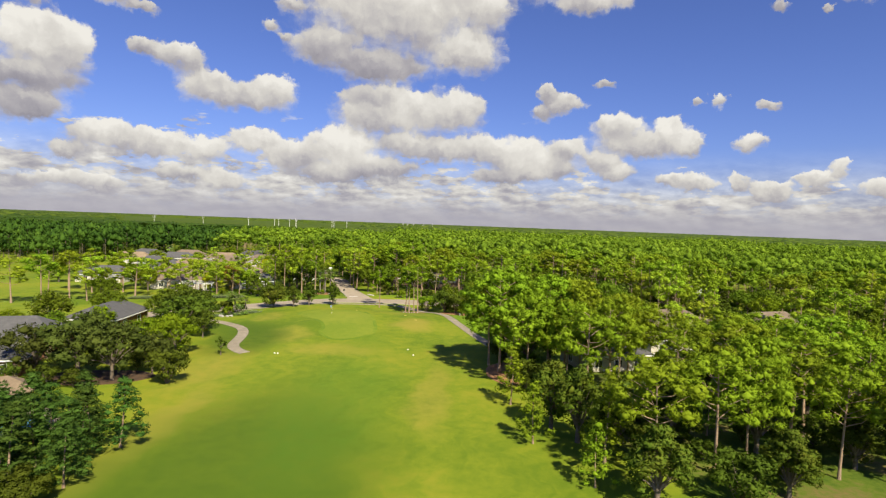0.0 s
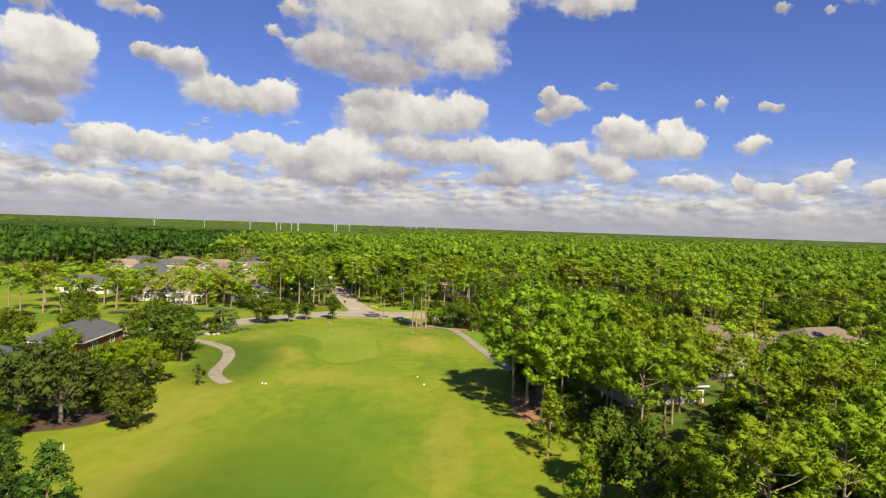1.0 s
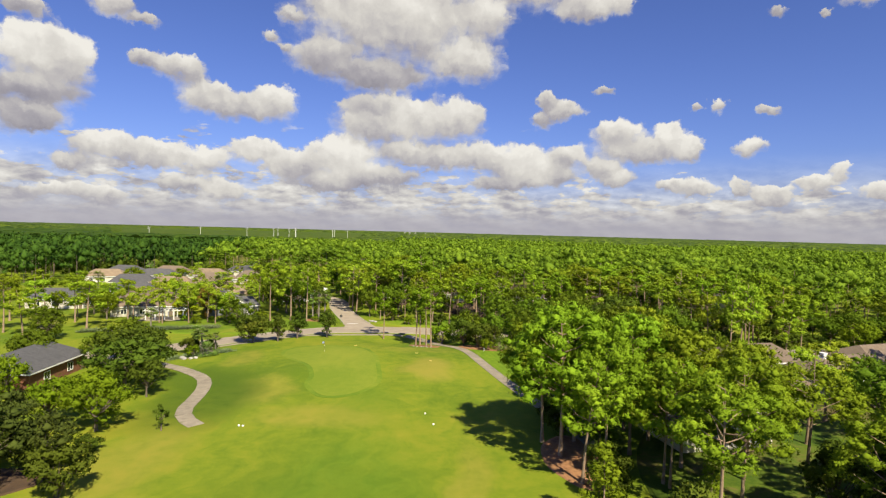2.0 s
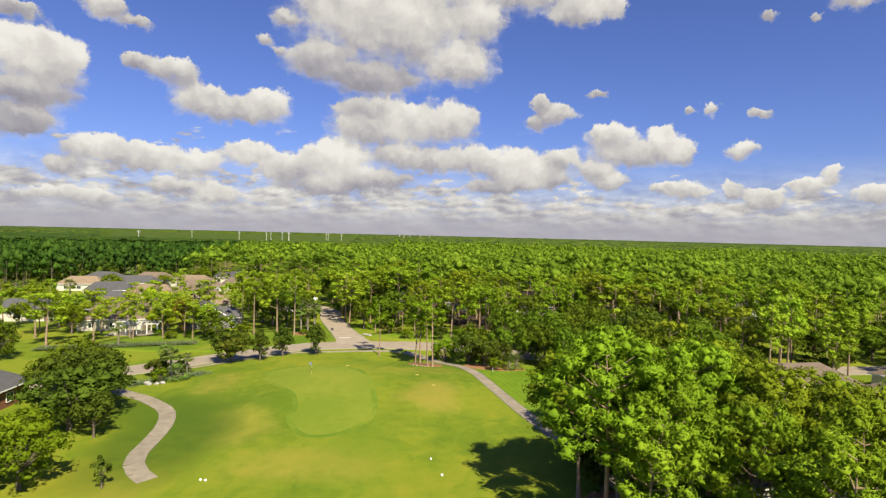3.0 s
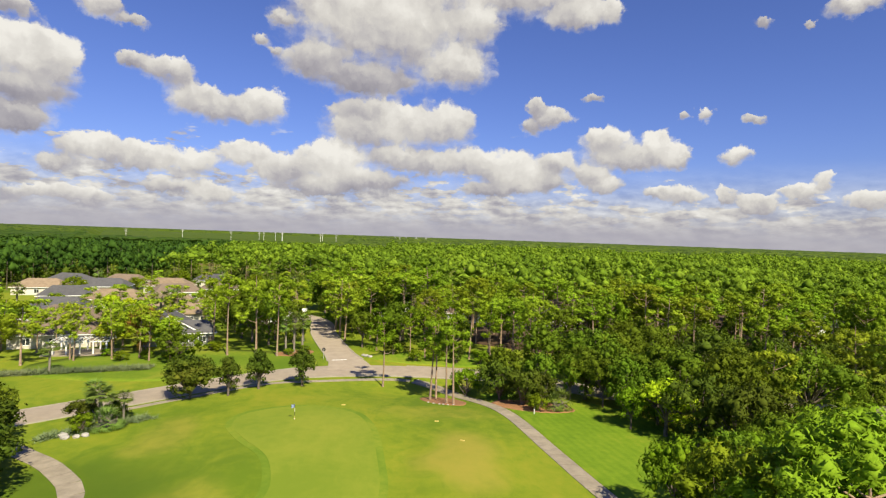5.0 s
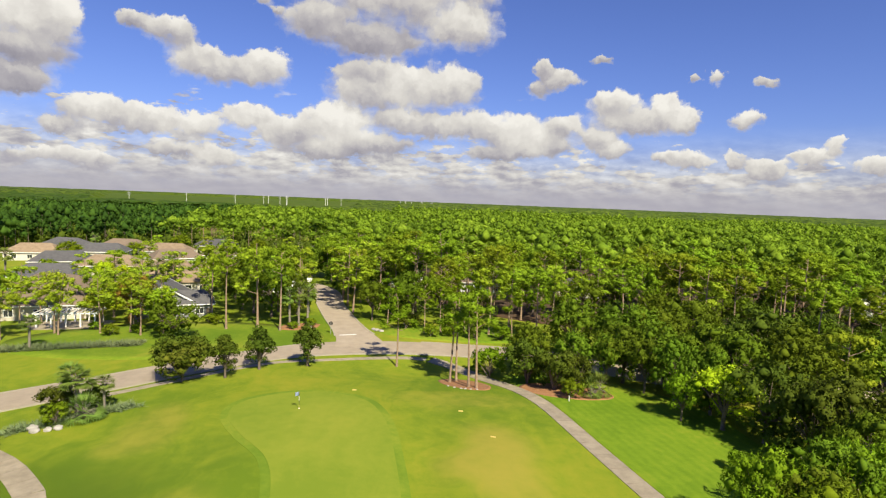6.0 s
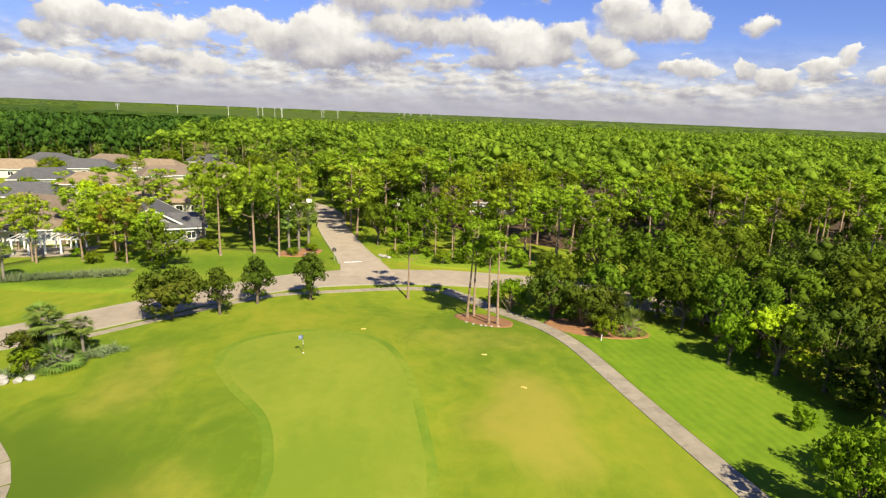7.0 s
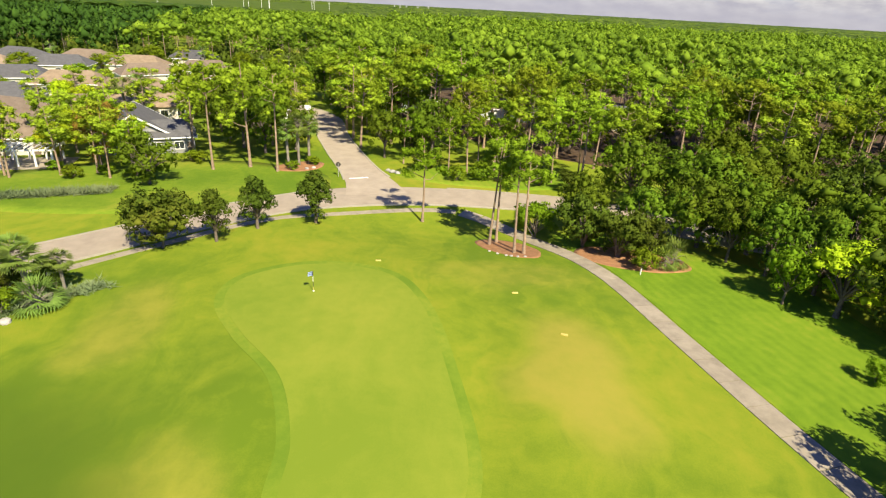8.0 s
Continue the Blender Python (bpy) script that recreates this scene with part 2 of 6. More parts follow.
def grass_material(name, deep, mid, dry, patches=(), scale=1.0, stripes=0.0):
    m, t, b = material(name, 0.9)
    b.inputs["Specular IOR Level"].default_value = 0.15
    p = place(t)
    wob = vcalc(t, "SUBTRACT", noisy(t, p, 0.09, 3.0, 0.6, 1), (0.5, 0.5, 0.5))
    pp = vcalc(t, "MULTIPLY_ADD", wob, (9, 9, 0), p)
    broad = noisy(t, pp, 0.035 * scale, 3.0, 0.5)
    mid_n = noisy(t, p, 0.45 * scale, 4.0, 0.6)
    fine = noisy(t, p, 9.0, 4.0, 0.7)
    f = calc(t, "MULTIPLY_ADD", mid_n, 0.50, calc(t, "MULTIPLY_ADD", broad, 1.25, -0.385))
    f = calc(t, "MULTIPLY_ADD", calc(t, "SUBTRACT", fine, 0.5), 0.30, f)
    swirl = noisy(t, vcalc(t, "MULTIPLY", vcalc(t, "MULTIPLY_ADD", wob, (14, 14, 0), p), (0.42, 0.11, 0)), 1.0, 5.0, 0.65)
    f = calc(t, "MULTIPLY_ADD", calc(t, "SUBTRACT", swirl, 0.5), 0.62, f)
    if stripes:
        row = calc(t, "SINE", calc(t, "MULTIPLY", vcalc(t, "DOT_PRODUCT", vcalc(t, "MULTIPLY_ADD", wob, (1.5, 1.5, 0), p), (0.97, 0.24, 0)), 5.2))
        f = calc(t, "MULTIPLY_ADD", row, stripes, f)
    col = ramp(t, f, [(0.28, deep), (0.52, mid), (0.80, dry)])
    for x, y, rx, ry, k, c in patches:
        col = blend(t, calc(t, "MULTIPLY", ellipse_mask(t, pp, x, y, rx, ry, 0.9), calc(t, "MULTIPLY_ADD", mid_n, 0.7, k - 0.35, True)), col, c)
    link(t, col, b.inputs["Base Color"])
    bumped(t, b, noisy(t, p, 14.0, 4.0, 0.7), 0.5, 0.03)
    return m


DRY = (0.255, 0.225, 0.034)
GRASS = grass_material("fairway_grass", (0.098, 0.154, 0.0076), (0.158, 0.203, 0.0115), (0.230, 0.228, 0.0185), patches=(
    (-6.5, 138.0, 4.5, 8.5, 0.75, DRY), (-33.5, 121.0, 5.0, 7.0, 0.45, DRY), (-21.0, 109.0, 9.0, 4.5, 0.45, DRY),
    (-45.0, 143.0, 4.0, 6.0, 0.40, DRY), (-10.0, 156.0, 8.0, 4.0, 0.30, DRY), (0.0, 84.0, 3.0, 16.0, 0.45, DRY),
    (-34.0, 62.0, 2.5, 20.0, 0.55, DRY), (-40.0, 92.0, 5.0, 12.0, 0.50, DRY),
    # (-42, 116), (-47, 127), (-20, 46): shade painted into the turf as dark patches
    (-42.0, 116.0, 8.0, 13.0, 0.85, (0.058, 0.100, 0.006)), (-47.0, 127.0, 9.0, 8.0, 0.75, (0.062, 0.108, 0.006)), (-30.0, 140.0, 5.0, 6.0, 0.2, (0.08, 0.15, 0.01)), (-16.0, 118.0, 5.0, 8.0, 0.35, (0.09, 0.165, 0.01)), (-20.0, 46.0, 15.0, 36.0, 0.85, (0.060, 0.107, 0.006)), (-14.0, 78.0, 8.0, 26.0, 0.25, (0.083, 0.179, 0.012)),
))
GREEN_TURF = grass_material("green_turf", (0.142, 0.198, 0.0150), (0.172, 0.218, 0.0190), (0.208, 0.236, 0.0240), scale=1.6)
COLLAR_TURF = grass_material("collar_turf", (0.104, 0.170, 0.011), (0.136, 0.198, 0.0140), (0.190, 0.228, 0.020), scale=3.5)
LAWN = grass_material("lawn_grass", (0.092, 0.165, 0.007), (0.130, 0.208, 0.010), (0.185, 0.228, 0.018), scale=2.0, stripes=0.05)
FRONT_LAWN = grass_material("front_lawn_grass", (0.088, 0.150, 0.008), (0.125, 0.185, 0.011), (0.19, 0.215, 0.02), scale=2.5)
# grass and litter below the pines; tree shade is put into the colour
SHADED_ROUGH = grass_material("shaded_rough_grass", (0.045, 0.085, 0.008), (0.085, 0.125, 0.012), (0.17, 0.12, 0.05), scale=3.0)
ASPHALT = speckled("worn_asphalt", (0.27, 0.22, 0.165), (0.36, 0.30, 0.225), 0.5, 0.9, 30.0)
CONCRETE = speckled("path_concrete", (0.19, 0.16, 0.115), (0.31, 0.265, 0.20), 0.9, 0.85, 25.0)
KERB = speckled("kerb_concrete", (0.268, 0.238, 0.179), (0.345, 0.310, 0.238), 1.2, 0.85, 25.0)
STRAW = speckled("pine_straw", (0.19, 0.085, 0.035), (0.33, 0.17, 0.075), 1.4, 0.95, 18.0, 0.8, 0.05)
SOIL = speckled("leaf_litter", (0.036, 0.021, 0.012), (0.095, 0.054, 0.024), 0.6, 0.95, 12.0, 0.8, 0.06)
PINE_BARK = speckled("pine_bark", (0.19, 0.125, 0.08), (0.37, 0.27, 0.185), 2.5, 0.95, 14.0, 0.8, 0.05)
OAK_BARK = speckled("oak_bark", (0.08, 0.06, 0.045), (0.20, 0.16, 0.12), 3.0, 0.95, 16.0, 0.8, 0.05)
PALM_BARK = speckled("palm_bark", (0.155, 0.131, 0.101), (0.268, 0.238, 0.190), 3.0, 0.9, 20.0, 0.7, 0.04)
PINE = foliage("pine_needles", (0.098, 0.146, 0.009), (0.210, 0.295, 0.014), (0.345, 0.425, 0.025))
PINE_YELLOW = foliage("pale_pine_needles", (0.155, 0.225, 0.012), (0.295, 0.40, 0.022), (0.47, 0.55, 0.045))
OAK = foliage("oak_leaves", (0.066, 0.100, 0.0075), (0.130, 0.192, 0.0120), (0.225, 0.290, 0.0200), 0.3)
OAK_BRIGHT = foliage("bright_leaves", (0.098, 0.151, 0.0072), (0.190, 0.274, 0.0108), (0.300, 0.381, 0.0198), 0.35)
OLIVE = foliage("olive_leaves", (0.042, 0.060, 0.007), (0.090, 0.122, 0.012), (0.150, 0.185, 0.020), 0.25)
# olive oak and green pine leaves, both darkened to carry cloud shade
SHADED_OAK = foliage("shaded_oak_leaves", (0.035, 0.047, 0.0099), (0.074, 0.096, 0.0165), (0.130, 0.152, 0.0275), 0.2)
SHADED_PINE = foliage("shaded_pine_needles", (0.029, 0.058, 0.011), (0.064, 0.120, 0.018), (0.120, 0.192, 0.029), 0.2)
YELLOW = foliage("yellow_leaves", (0.20, 0.28, 0.010), (0.46, 0.54, 0.018), (0.66, 0.68, 0.03), 0.35)
RUSTY = foliage("rusty_leaves", (0.09, 0.06, 0.012), (0.26, 0.16, 0.03), (0.36, 0.25, 0.05), 0.3)
MAGNOLIA = foliage("magnolia_leaves", (0.040, 0.066, 0.007), (0.085, 0.125, 0.012), (0.200, 0.185, 0.022), 0.2)
FROND = foliage("palm_fronds", (0.09, 0.13, 0.02), (0.18, 0.25, 0.045), (0.30, 0.36, 0.09), 0.3)
REED = foliage("ornamental_grass", (0.10, 0.14, 0.06), (0.20, 0.24, 0.11), (0.30, 0.30, 0.16), 0.3)
WOODS = foliage("woods_canopy", (0.078, 0.120, 0.010), (0.178, 0.255, 0.017), (0.315, 0.395, 0.032), 0.3, 0.045, 0.42)
# far west woods: cloud shade is put into the leaf colour
CLOUD_SHADED_WOODS = foliage("shady_woods", (0.025, 0.050, 0.008), (0.050, 0.095, 0.012), (0.10, 0.16, 0.018), 0.2, 0.05, 0.35)
# flat far sheet: shade between leaves is put into this darker colour
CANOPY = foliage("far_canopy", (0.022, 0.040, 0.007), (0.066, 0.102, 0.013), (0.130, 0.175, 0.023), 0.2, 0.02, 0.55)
MEADOW = foliage("field_scrub", (0.045, 0.085, 0.009), (0.085, 0.135, 0.014), (0.140, 0.190, 0.022), 0.2, 0.012)
ROOF_GREY = speckled("grey_shingles", (0.060, 0.060, 0.062), (0.101, 0.098, 0.101), 1.2, 0.9, 9.0, 0.7, 0.03)
ROOF_BROWN = speckled("brown_shingles", (0.131, 0.095, 0.065), (0.196, 0.149, 0.107), 1.2, 0.9, 9.0, 0.7, 0.03)
ROOF_TAN = speckled("tan_tiles", (0.17, 0.122, 0.076), (0.27, 0.202, 0.128), 1.0, 0.85, 7.0, 0.7, 0.04)
BRICK = speckled("red_brick", (0.143, 0.054, 0.030), (0.250, 0.107, 0.060), 2.0, 0.9, 10.0, 0.5, 0.02)
STUCCO = speckled("pale_stucco", (0.496, 0.448, 0.368), (0.608, 0.568, 0.496), 0.8, 0.9, 30.0, 0.2, 0.01)
SIDING = speckled("grey_siding", (0.214, 0.214, 0.214), (0.286, 0.286, 0.280), 0.8, 0.8, 20.0, 0.2, 0.01)
WHITE = speckled("white_paint", (0.72, 0.71, 0.68), (0.82, 0.81, 0.79), 1.0, 0.6, 20.0, 0.1, 0.005)
METAL = speckled("galvanised_metal", (0.268, 0.268, 0.268), (0.357, 0.357, 0.357), 2.0, 0.5, 20.0, 0.1, 0.005)
DARK_METAL = speckled("dark_metal", (0.03, 0.025, 0.02), (0.06, 0.05, 0.04), 3.0, 0.6, 20.0, 0.1, 0.005)
STONE = speckled("pale_stone", (0.268, 0.250, 0.226), (0.387, 0.369, 0.339), 3.0, 0.9, 20.0, 0.6, 0.03)
FLAG_BLUE = speckled("flag_cloth", (0.30, 0.38, 0.60), (0.42, 0.50, 0.70), 4.0, 0.8, 30.0, 0.1, 0.005)
YELLOW_PAINT = speckled("yellow_paint", (0.52, 0.40, 0.09), (0.62, 0.50, 0.15), 4.0, 0.6, 30.0, 0.1, 0.005)


def glass_material():
    m, t, b = material("window_glass", 0.08)
    b.inputs["Base Color"].default_value = (0.03, 0.035, 0.04, 1)
    b.inputs["Specular IOR Level"].default_value = 0.7
    return m


def water_material():
    m, t, b = material("pool_water", 0.05)
    p = place(t)
    link(t, ramp(t, noisy(t, p, 1.2, 3.0), [(0.3, (0.05, 0.16, 0.26)), (0.7, (0.09, 0.24, 0.36))]), b.inputs["Base Color"])
    bumped(t, b, noisy(t, p, 4.0, 3.0), 0.2, 0.02)
    return m


GLASS, WATER = glass_material(), water_material()


# ---------------------------------------------------------------- ground
def hill(x, y, cx, cy, sx, sy, a):
    return a * np.exp(-((x - cx) / sx) ** 2 - ((y - cy) / sy) ** 2)


def ground_height(x, y):
    """The raised green with its soft shoulders, and the dip along the road."""
    x, y = np.asarray(x, float), np.asarray(y, float)
    z = hill(x, y, -24, 140, 24, 26, 1.3) + hill(x, y, -12, 172, 16, 10, -1.5)
    z = z + hill(x, y, -6, 139, 5, 9, 0.35) + hill(x, y, -33, 130, 3.5, 8, 0.4) - hill(x, y, -14, 137, 2.2, 12, 0.35)
    return z


def gz(x, y):
    return float(ground_height(x, y))


def spread_line(lo, hi, fine_lo, fine_hi, step, grow):
    out = list(np.arange(fine_lo, fine_hi + 1e-6, step))
    s = step
    while out[-1] < hi:
        s *= grow
        out.append(min(hi, out[-1] + s))
    s = step
    while out[0] > lo:
        s *= grow
        out.insert(0, max(lo, out[0] - s))
    return np.array(out)


def grid_mesh(name, verts, nu, nv, keep=None):
    idx = np.arange(nu * nv).reshape(nu, nv)
    quads = np.stack([idx[:-1, :-1], idx[1:, :-1], idx[1:, 1:], idx[:-1, 1:]], -1).reshape(-1, 4)
    if keep is not None:
        quads = quads[keep]
    me = bpy.data.meshes.new(name)
    me.from_pydata(verts.tolist(), [], quads.tolist())
    return me


def structure(name, me, mat, label, category):
    me.materials.append(mat)
    return tagged(new(name, me), label, category, kind="structure")


def build_ground():
    xs = spread_line(-4900, 4900, -66, 26, 1.0, 1.12)
    ys = spread_line(-4900, 4900, 92, 196, 1.0, 1.12)
    gx, gy = np.meshgrid(xs, ys, indexing="ij")
    v = np.stack([gx, gy, ground_height(gx, gy)], -1).reshape(-1, 3)
    me = grid_mesh("ground", v, len(xs), len(ys))
    me.polygons.foreach_set("use_smooth", [True] * len(me.polygons))
    structure("ground", me, GRASS, "mown green fairway turf with dry yellowish patches and painted-in shade", "grass")


build_ground()


def curve_points(ctrl, step):
    """A smooth line through the given points, at even steps."""
    c = [Vector((p[0], p[1], p[2] if len(p) > 2 else 0)) for p in ctrl]
    c = [2 * c[0] - c[1]] + c + [2 * c[-1] - c[-2]]
    dense = []
    for i in range(1, len(c) - 2):
        p0, p1, p2, p3 = c[i - 1:i + 3]
        for k in range(24):
            t = k / 24
            dense.append(0.5 * ((2 * p1) + (p2 - p0) * t + (2 * p0 - 5 * p1 + 4 * p2 - p3) * t * t + (3 * p1 - p0 - 3 * p2 + p3) * t ** 3))
    dense.append(c[-2])
    out, gone = [dense[0]], 0.0
    for a, b in zip(dense, dense[1:]):
        gone += (b - a).length
        if gone >= step:
            out.append(b)
            gone = 0.0
    if gone > step * 0.3:
        out.append(dense[-1])
    return out


def sides_of(line):
    out = []
    for i, p in enumerate(line):
        d = (line[min(i + 1, len(line) - 1)] - line[max(i - 1, 0)])
        d.z = 0
        d.normalize()
        out.append(Vector((d.y, -d.x, 0)))
    return out


def ribbon_mesh(name, line, left, right, top, depth=0.25, across=3):
    """A slab along a line, from left to right of it (metres or third values of the points), draped on the ground."""
    v, f = [], []
    n = across + 1
    for p, s in zip(line, sides_of(line)):
        wide = p.z if p.z else 1.0
        row = []
        for k in range(n):
            q = p + s * ((left + (right - left) * k / across) * wide)
            row.append((q.x, q.y, gz(q.x, q.y) + top))
        row.append((row[-1][0], row[-1][1], row[-1][2] - depth))
        row.insert(0, (row[0][0], row[0][1], row[0][2] - depth))
        v += row
    m = n + 2
    for i in range(len(line) - 1):
        for k in range(m - 1):
            f.append((i * m + k, i * m + k + 1, (i + 1) * m + k + 1, (i + 1) * m + k))
    f.append(tuple(range(m)))
    f.append(tuple(reversed(range((len(line) - 1) * m, len(line) * m))))
    me = bpy.data.meshes.new(name)
    me.from_pydata(v, [], f)
    return me


def blob_mesh(name, cx, cy, rx, ry, turn, top, seed, wobble=0.12, rings=6, seg=48, shape=None):
    """A rounded sheet with an uneven rim, draped on the ground, with a lip that goes into it."""
    rnd = random.Random(seed)
    ph = [rnd.uniform(0, 6.28) for _ in range(4)]
    v, f = [(cx, cy, gz(cx, cy) + top)], []
    ca, sa = math.cos(radians(turn)), math.sin(radians(turn))
    for j in range(1, rings + 2):
        k = min(j, rings) / rings
        for i in range(seg):
            a = 2 * math.pi * i / seg
            r = 1 + wobble * (math.sin(2 * a + ph[0]) * 0.5 + math.sin(3 * a + ph[1]) * 0.35 + math.sin(7 * a + ph[2]) * 0.15)
            if shape:
                r *= shape(a)
            x, y = rx * r * k * math.cos(a), ry * r * k * math.sin(a)
            x, y = cx + x * ca - y * sa, cy + x * sa + y * ca
            v.append((x, y, gz(x, y) + (top if j <= rings else -0.1)))
    for i in range(seg):
        f.append((0, 1 + i, 1 + (i + 1) % seg))
    for j in range(rings):
        for i in range(seg):
            a, b = 1 + j * seg + i, 1 + j * seg + (i + 1) % seg
            f.append((a, a + seg, b + seg, b))
    me = bpy.data.meshes.new(name)
    me.from_pydata(v, [], f)
    me.polygons.foreach_set("use_smooth", [True] * len(me.polygons))
    return me


def outline_mesh(name, ctrl, grow, top, rings=22):
    """A sheet inside a smooth closed outline, grown by some metres, draped on the ground."""
    n = len(ctrl)
    rim = []
    for i in range(n):
        p0, p1, p2, p3 = (Vector((*ctrl[(i + k) % n], 0)) for k in (-1, 0, 1, 2))
        for j in range(8):
            t = j / 8
            rim.append(0.5 * ((2 * p1) + (p2 - p0) * t + (2 * p0 - 5 * p1 + 4 * p2 - p3) * t * t + (3 * p1 - p0 - 3 * p2 + p3) * t ** 3))
    mid = sum(rim, Vector()) / len(rim)
    m = len(rim)
    wide = []
    for i, p in enumerate(rim):
        d = (rim[(i + 1) % m] - rim[i - 1]).normalized()
        q = Vector((d.y, -d.x, 0))
        wide.append(p + q * (grow if q.dot(p - mid) > 0 else -grow))
    v, f = [(mid.x, mid.y, gz(mid.x, mid.y) + top)], []
    for j in range(1, rings + 3):
        k = min(j, rings) / rings
        for p in wide:
            q = mid.lerp(p, k)
            v.append((q.x, q.y, gz(q.x, q.y) + (top if j <= rings + 1 else -0.1)))
    for i in range(m):
        f.append((0, 1 + i, 1 + (i + 1) % m))
    for j in range(rings + 1):
        if j == rings - 1:      # the rim stays sharp
            continue
        for i in range(m):
            a, b = 1 + j * m + i, 1 + j * m + (i + 1) % m
            f.append((a, a + m, b + m, b))
    me = bpy.data.meshes.new(name)
    me.from_pydata(v, [], f)
    me.polygons.foreach_set("use_smooth", [True] * len(me.polygons))
    return me


# putting green: a long boot shape set in a narrow collar
GREEN_EDGE = [(-31, 156.3), (-37.3, 152.8), (-38.0, 147.5), (-34.2, 141.2), (-29.6, 135.5), (-27.2, 129), (-26.6, 123.5), (-23.0, 118.4), (-18.4, 120.3), (-15.8, 127), (-17, 137), (-19.5, 148), (-23.5, 154.6)]
structure("green_collar", outline_mesh("green_collar", GREEN_EDGE, 0.9, 0.025), COLLAR_TURF, "darker collar of longer turf round a putting green", "grass")
structure("putting_green", outline_mesh("putting_green", GREEN_EDGE, 0.0, 0.045), GREEN_TURF, "pale close-mown putting green turf", "putting green")
LAWN_EDGE = [(-3.0, 171.6), (0.6, 164.2), (2.7, 157.4), (4.5, 150.6), (5.8, 145.0), (7.1, 139.8), (8.7, 133.8), (10.8, 126.6), (13.5, 118.5), (20, 116), (24, 130), (25, 147), (22, 160), (14, 167), (4, 172)]
structure("side_lawn", outline_mesh("side_lawn", LAWN_EDGE, 0.0, 0.03), LAWN, "bright green mown lawn beside the cart path", "lawn")
structure("front_lawn", blob_mesh("front_lawn", -62.0, 184.0, 27.0, 14.0, 15, 0.03, 11, 0.05, 6, 48), FRONT_LAWN, "green front lawn beside the road", "lawn")
structure("corner_lawn", blob_mesh("corner_lawn", -8.0, 197.0, 17.0, 7.5, 0, 0.03, 13, 0.08, 6, 48), LAWN, "shaded green lawn under tall pines", "lawn")
structure("forest_floor", blob_mesh("forest_floor", 50.0, 82.0, 30.0, 44.0, -3, 0.025, 17, 0.08, 8, 64), SHADED_ROUGH, "rough grass and leaf litter under the pines, darkened for tree shade", "forest floor")
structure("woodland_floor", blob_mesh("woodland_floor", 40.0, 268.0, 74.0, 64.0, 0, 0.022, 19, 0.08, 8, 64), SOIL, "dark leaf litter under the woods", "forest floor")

MAIN = curve_points([(-150, 112, 1), (-105, 124, 1), (-82, 137, 1), (-62, 156, 1), (-51, 167.5, 1), (-41, 176.8, 1), (-31, 182.5, 1.15), (-20, 184.8, 1.0),
                     (-8, 184.6, 0.9), (6, 182.0, 0.9), (16, 175, 0.9), (26, 170, 0.9), (42, 167, 0.9), (70, 166, 0.9), (110, 172, 0.9)], 2.0)
NORTH = curve_points([(-27.5, 184.0, 1.5), (-29.3, 190.0, 1.25), (-32.0, 197.0, 1.03), (-36.5, 209.0, 1.0), (-41.5, 224.0, 1.0), (-46.0, 241.0, 1.0), (-53.0, 252.0, 1), (-64.0, 259.0, 1), (-78.0, 264.0, 1)], 2.0)
structure("road", ribbon_mesh("road", MAIN, -3.6, 3.6, 0.05), ASPHALT, "sun-bleached residential asphalt road with worn patches", "road")
structure("side_road", ribbon_mesh("side_road", NORTH, -3.2, 3.2, 0.058), ASPHALT, "sun-bleached side street running between trees", "road")
cut = [p for p in MAIN if p.x < -33.5]
for name, line, a, b in (("kerb_far", cut, -3.95, -3.6), ("kerb_near", MAIN, 3.6, 3.95), ("kerb_far_east", [p for p in MAIN if p.x > -19], -3.95, -3.6),
                         ("kerb_side_west", NORTH[4:], -3.5, -3.2), ("kerb_side_east", NORTH[4:], 3.2, 3.5)):
    structure(name, ribbon_mesh(name, line, a, b, 0.13, 0.3, 1), KERB, "pale concrete kerb along the asphalt", "kerb")
structure("stop_bar", ribbon_mesh("stop_bar", [Vector((-32.9, 191.4, 1)), Vector((-31.4, 191.9, 1)), Vector((-29.9, 192.5, 1))], -0.25, 0.25, 0.064, 0.02, 1), WHITE, "faded white painted stop line", "road marking")


def slab_path(name, ctrl, half, label, step=3.0):
    """A concrete path, slab by slab, with open joints."""
    top = tagged(new(name), label, "path", kind="structure")
    line = curve_points(ctrl, step)
    for a, b in zip(line, line[1:]):
        gap = (b - a).normalized() * 0.03
        piece = [a + gap, a.lerp(b, 0.5), b - gap]
        for q in piece:
            q.z = 1.0
        me = ribbon_mesh("slab", piece, -half, half, 0.055 + random.uniform(0, 0.012), 0.2, 2)
        me.materials.append(CONCRETE)
        o = new("slab", me)
        o.parent = top


slab_path("cart_path", [(-14.5, 179.3), (-11.0, 177.0), (-7.5, 173.2), (-4.2, 168.6), (-1.3, 163.6), (1.2, 157.6), (3.1, 150.5), (4.4, 145.0), (5.8, 139.7), (7.4, 133.7), (9.4, 127), (11.9, 119), (15, 109), (18, 96)], 1.15, "pale concrete cart path in slabs, curving past the green")
slab_path("cart_path_west", [(-66, 141.5), (-59.5, 137.3), (-54.5, 134.3), (-50.6, 131.2), (-46.8, 127.4), (-44.3, 122.3), (-43.0, 116.6), (-42.2, 111.0), (-40.4, 107.2), (-37.4, 104.4)], 1.15, "pale concrete cart path ending in the fairway")
slab_path("roadside_walk", [(-58, 152.2), (-50, 160.9), (-40.5, 170.6), (-32, 174.5), (-25, 177.6), (-19.5, 179.3), (-14.5, 179.3)], 0.6, "narrow pale concrete walk between road and green")
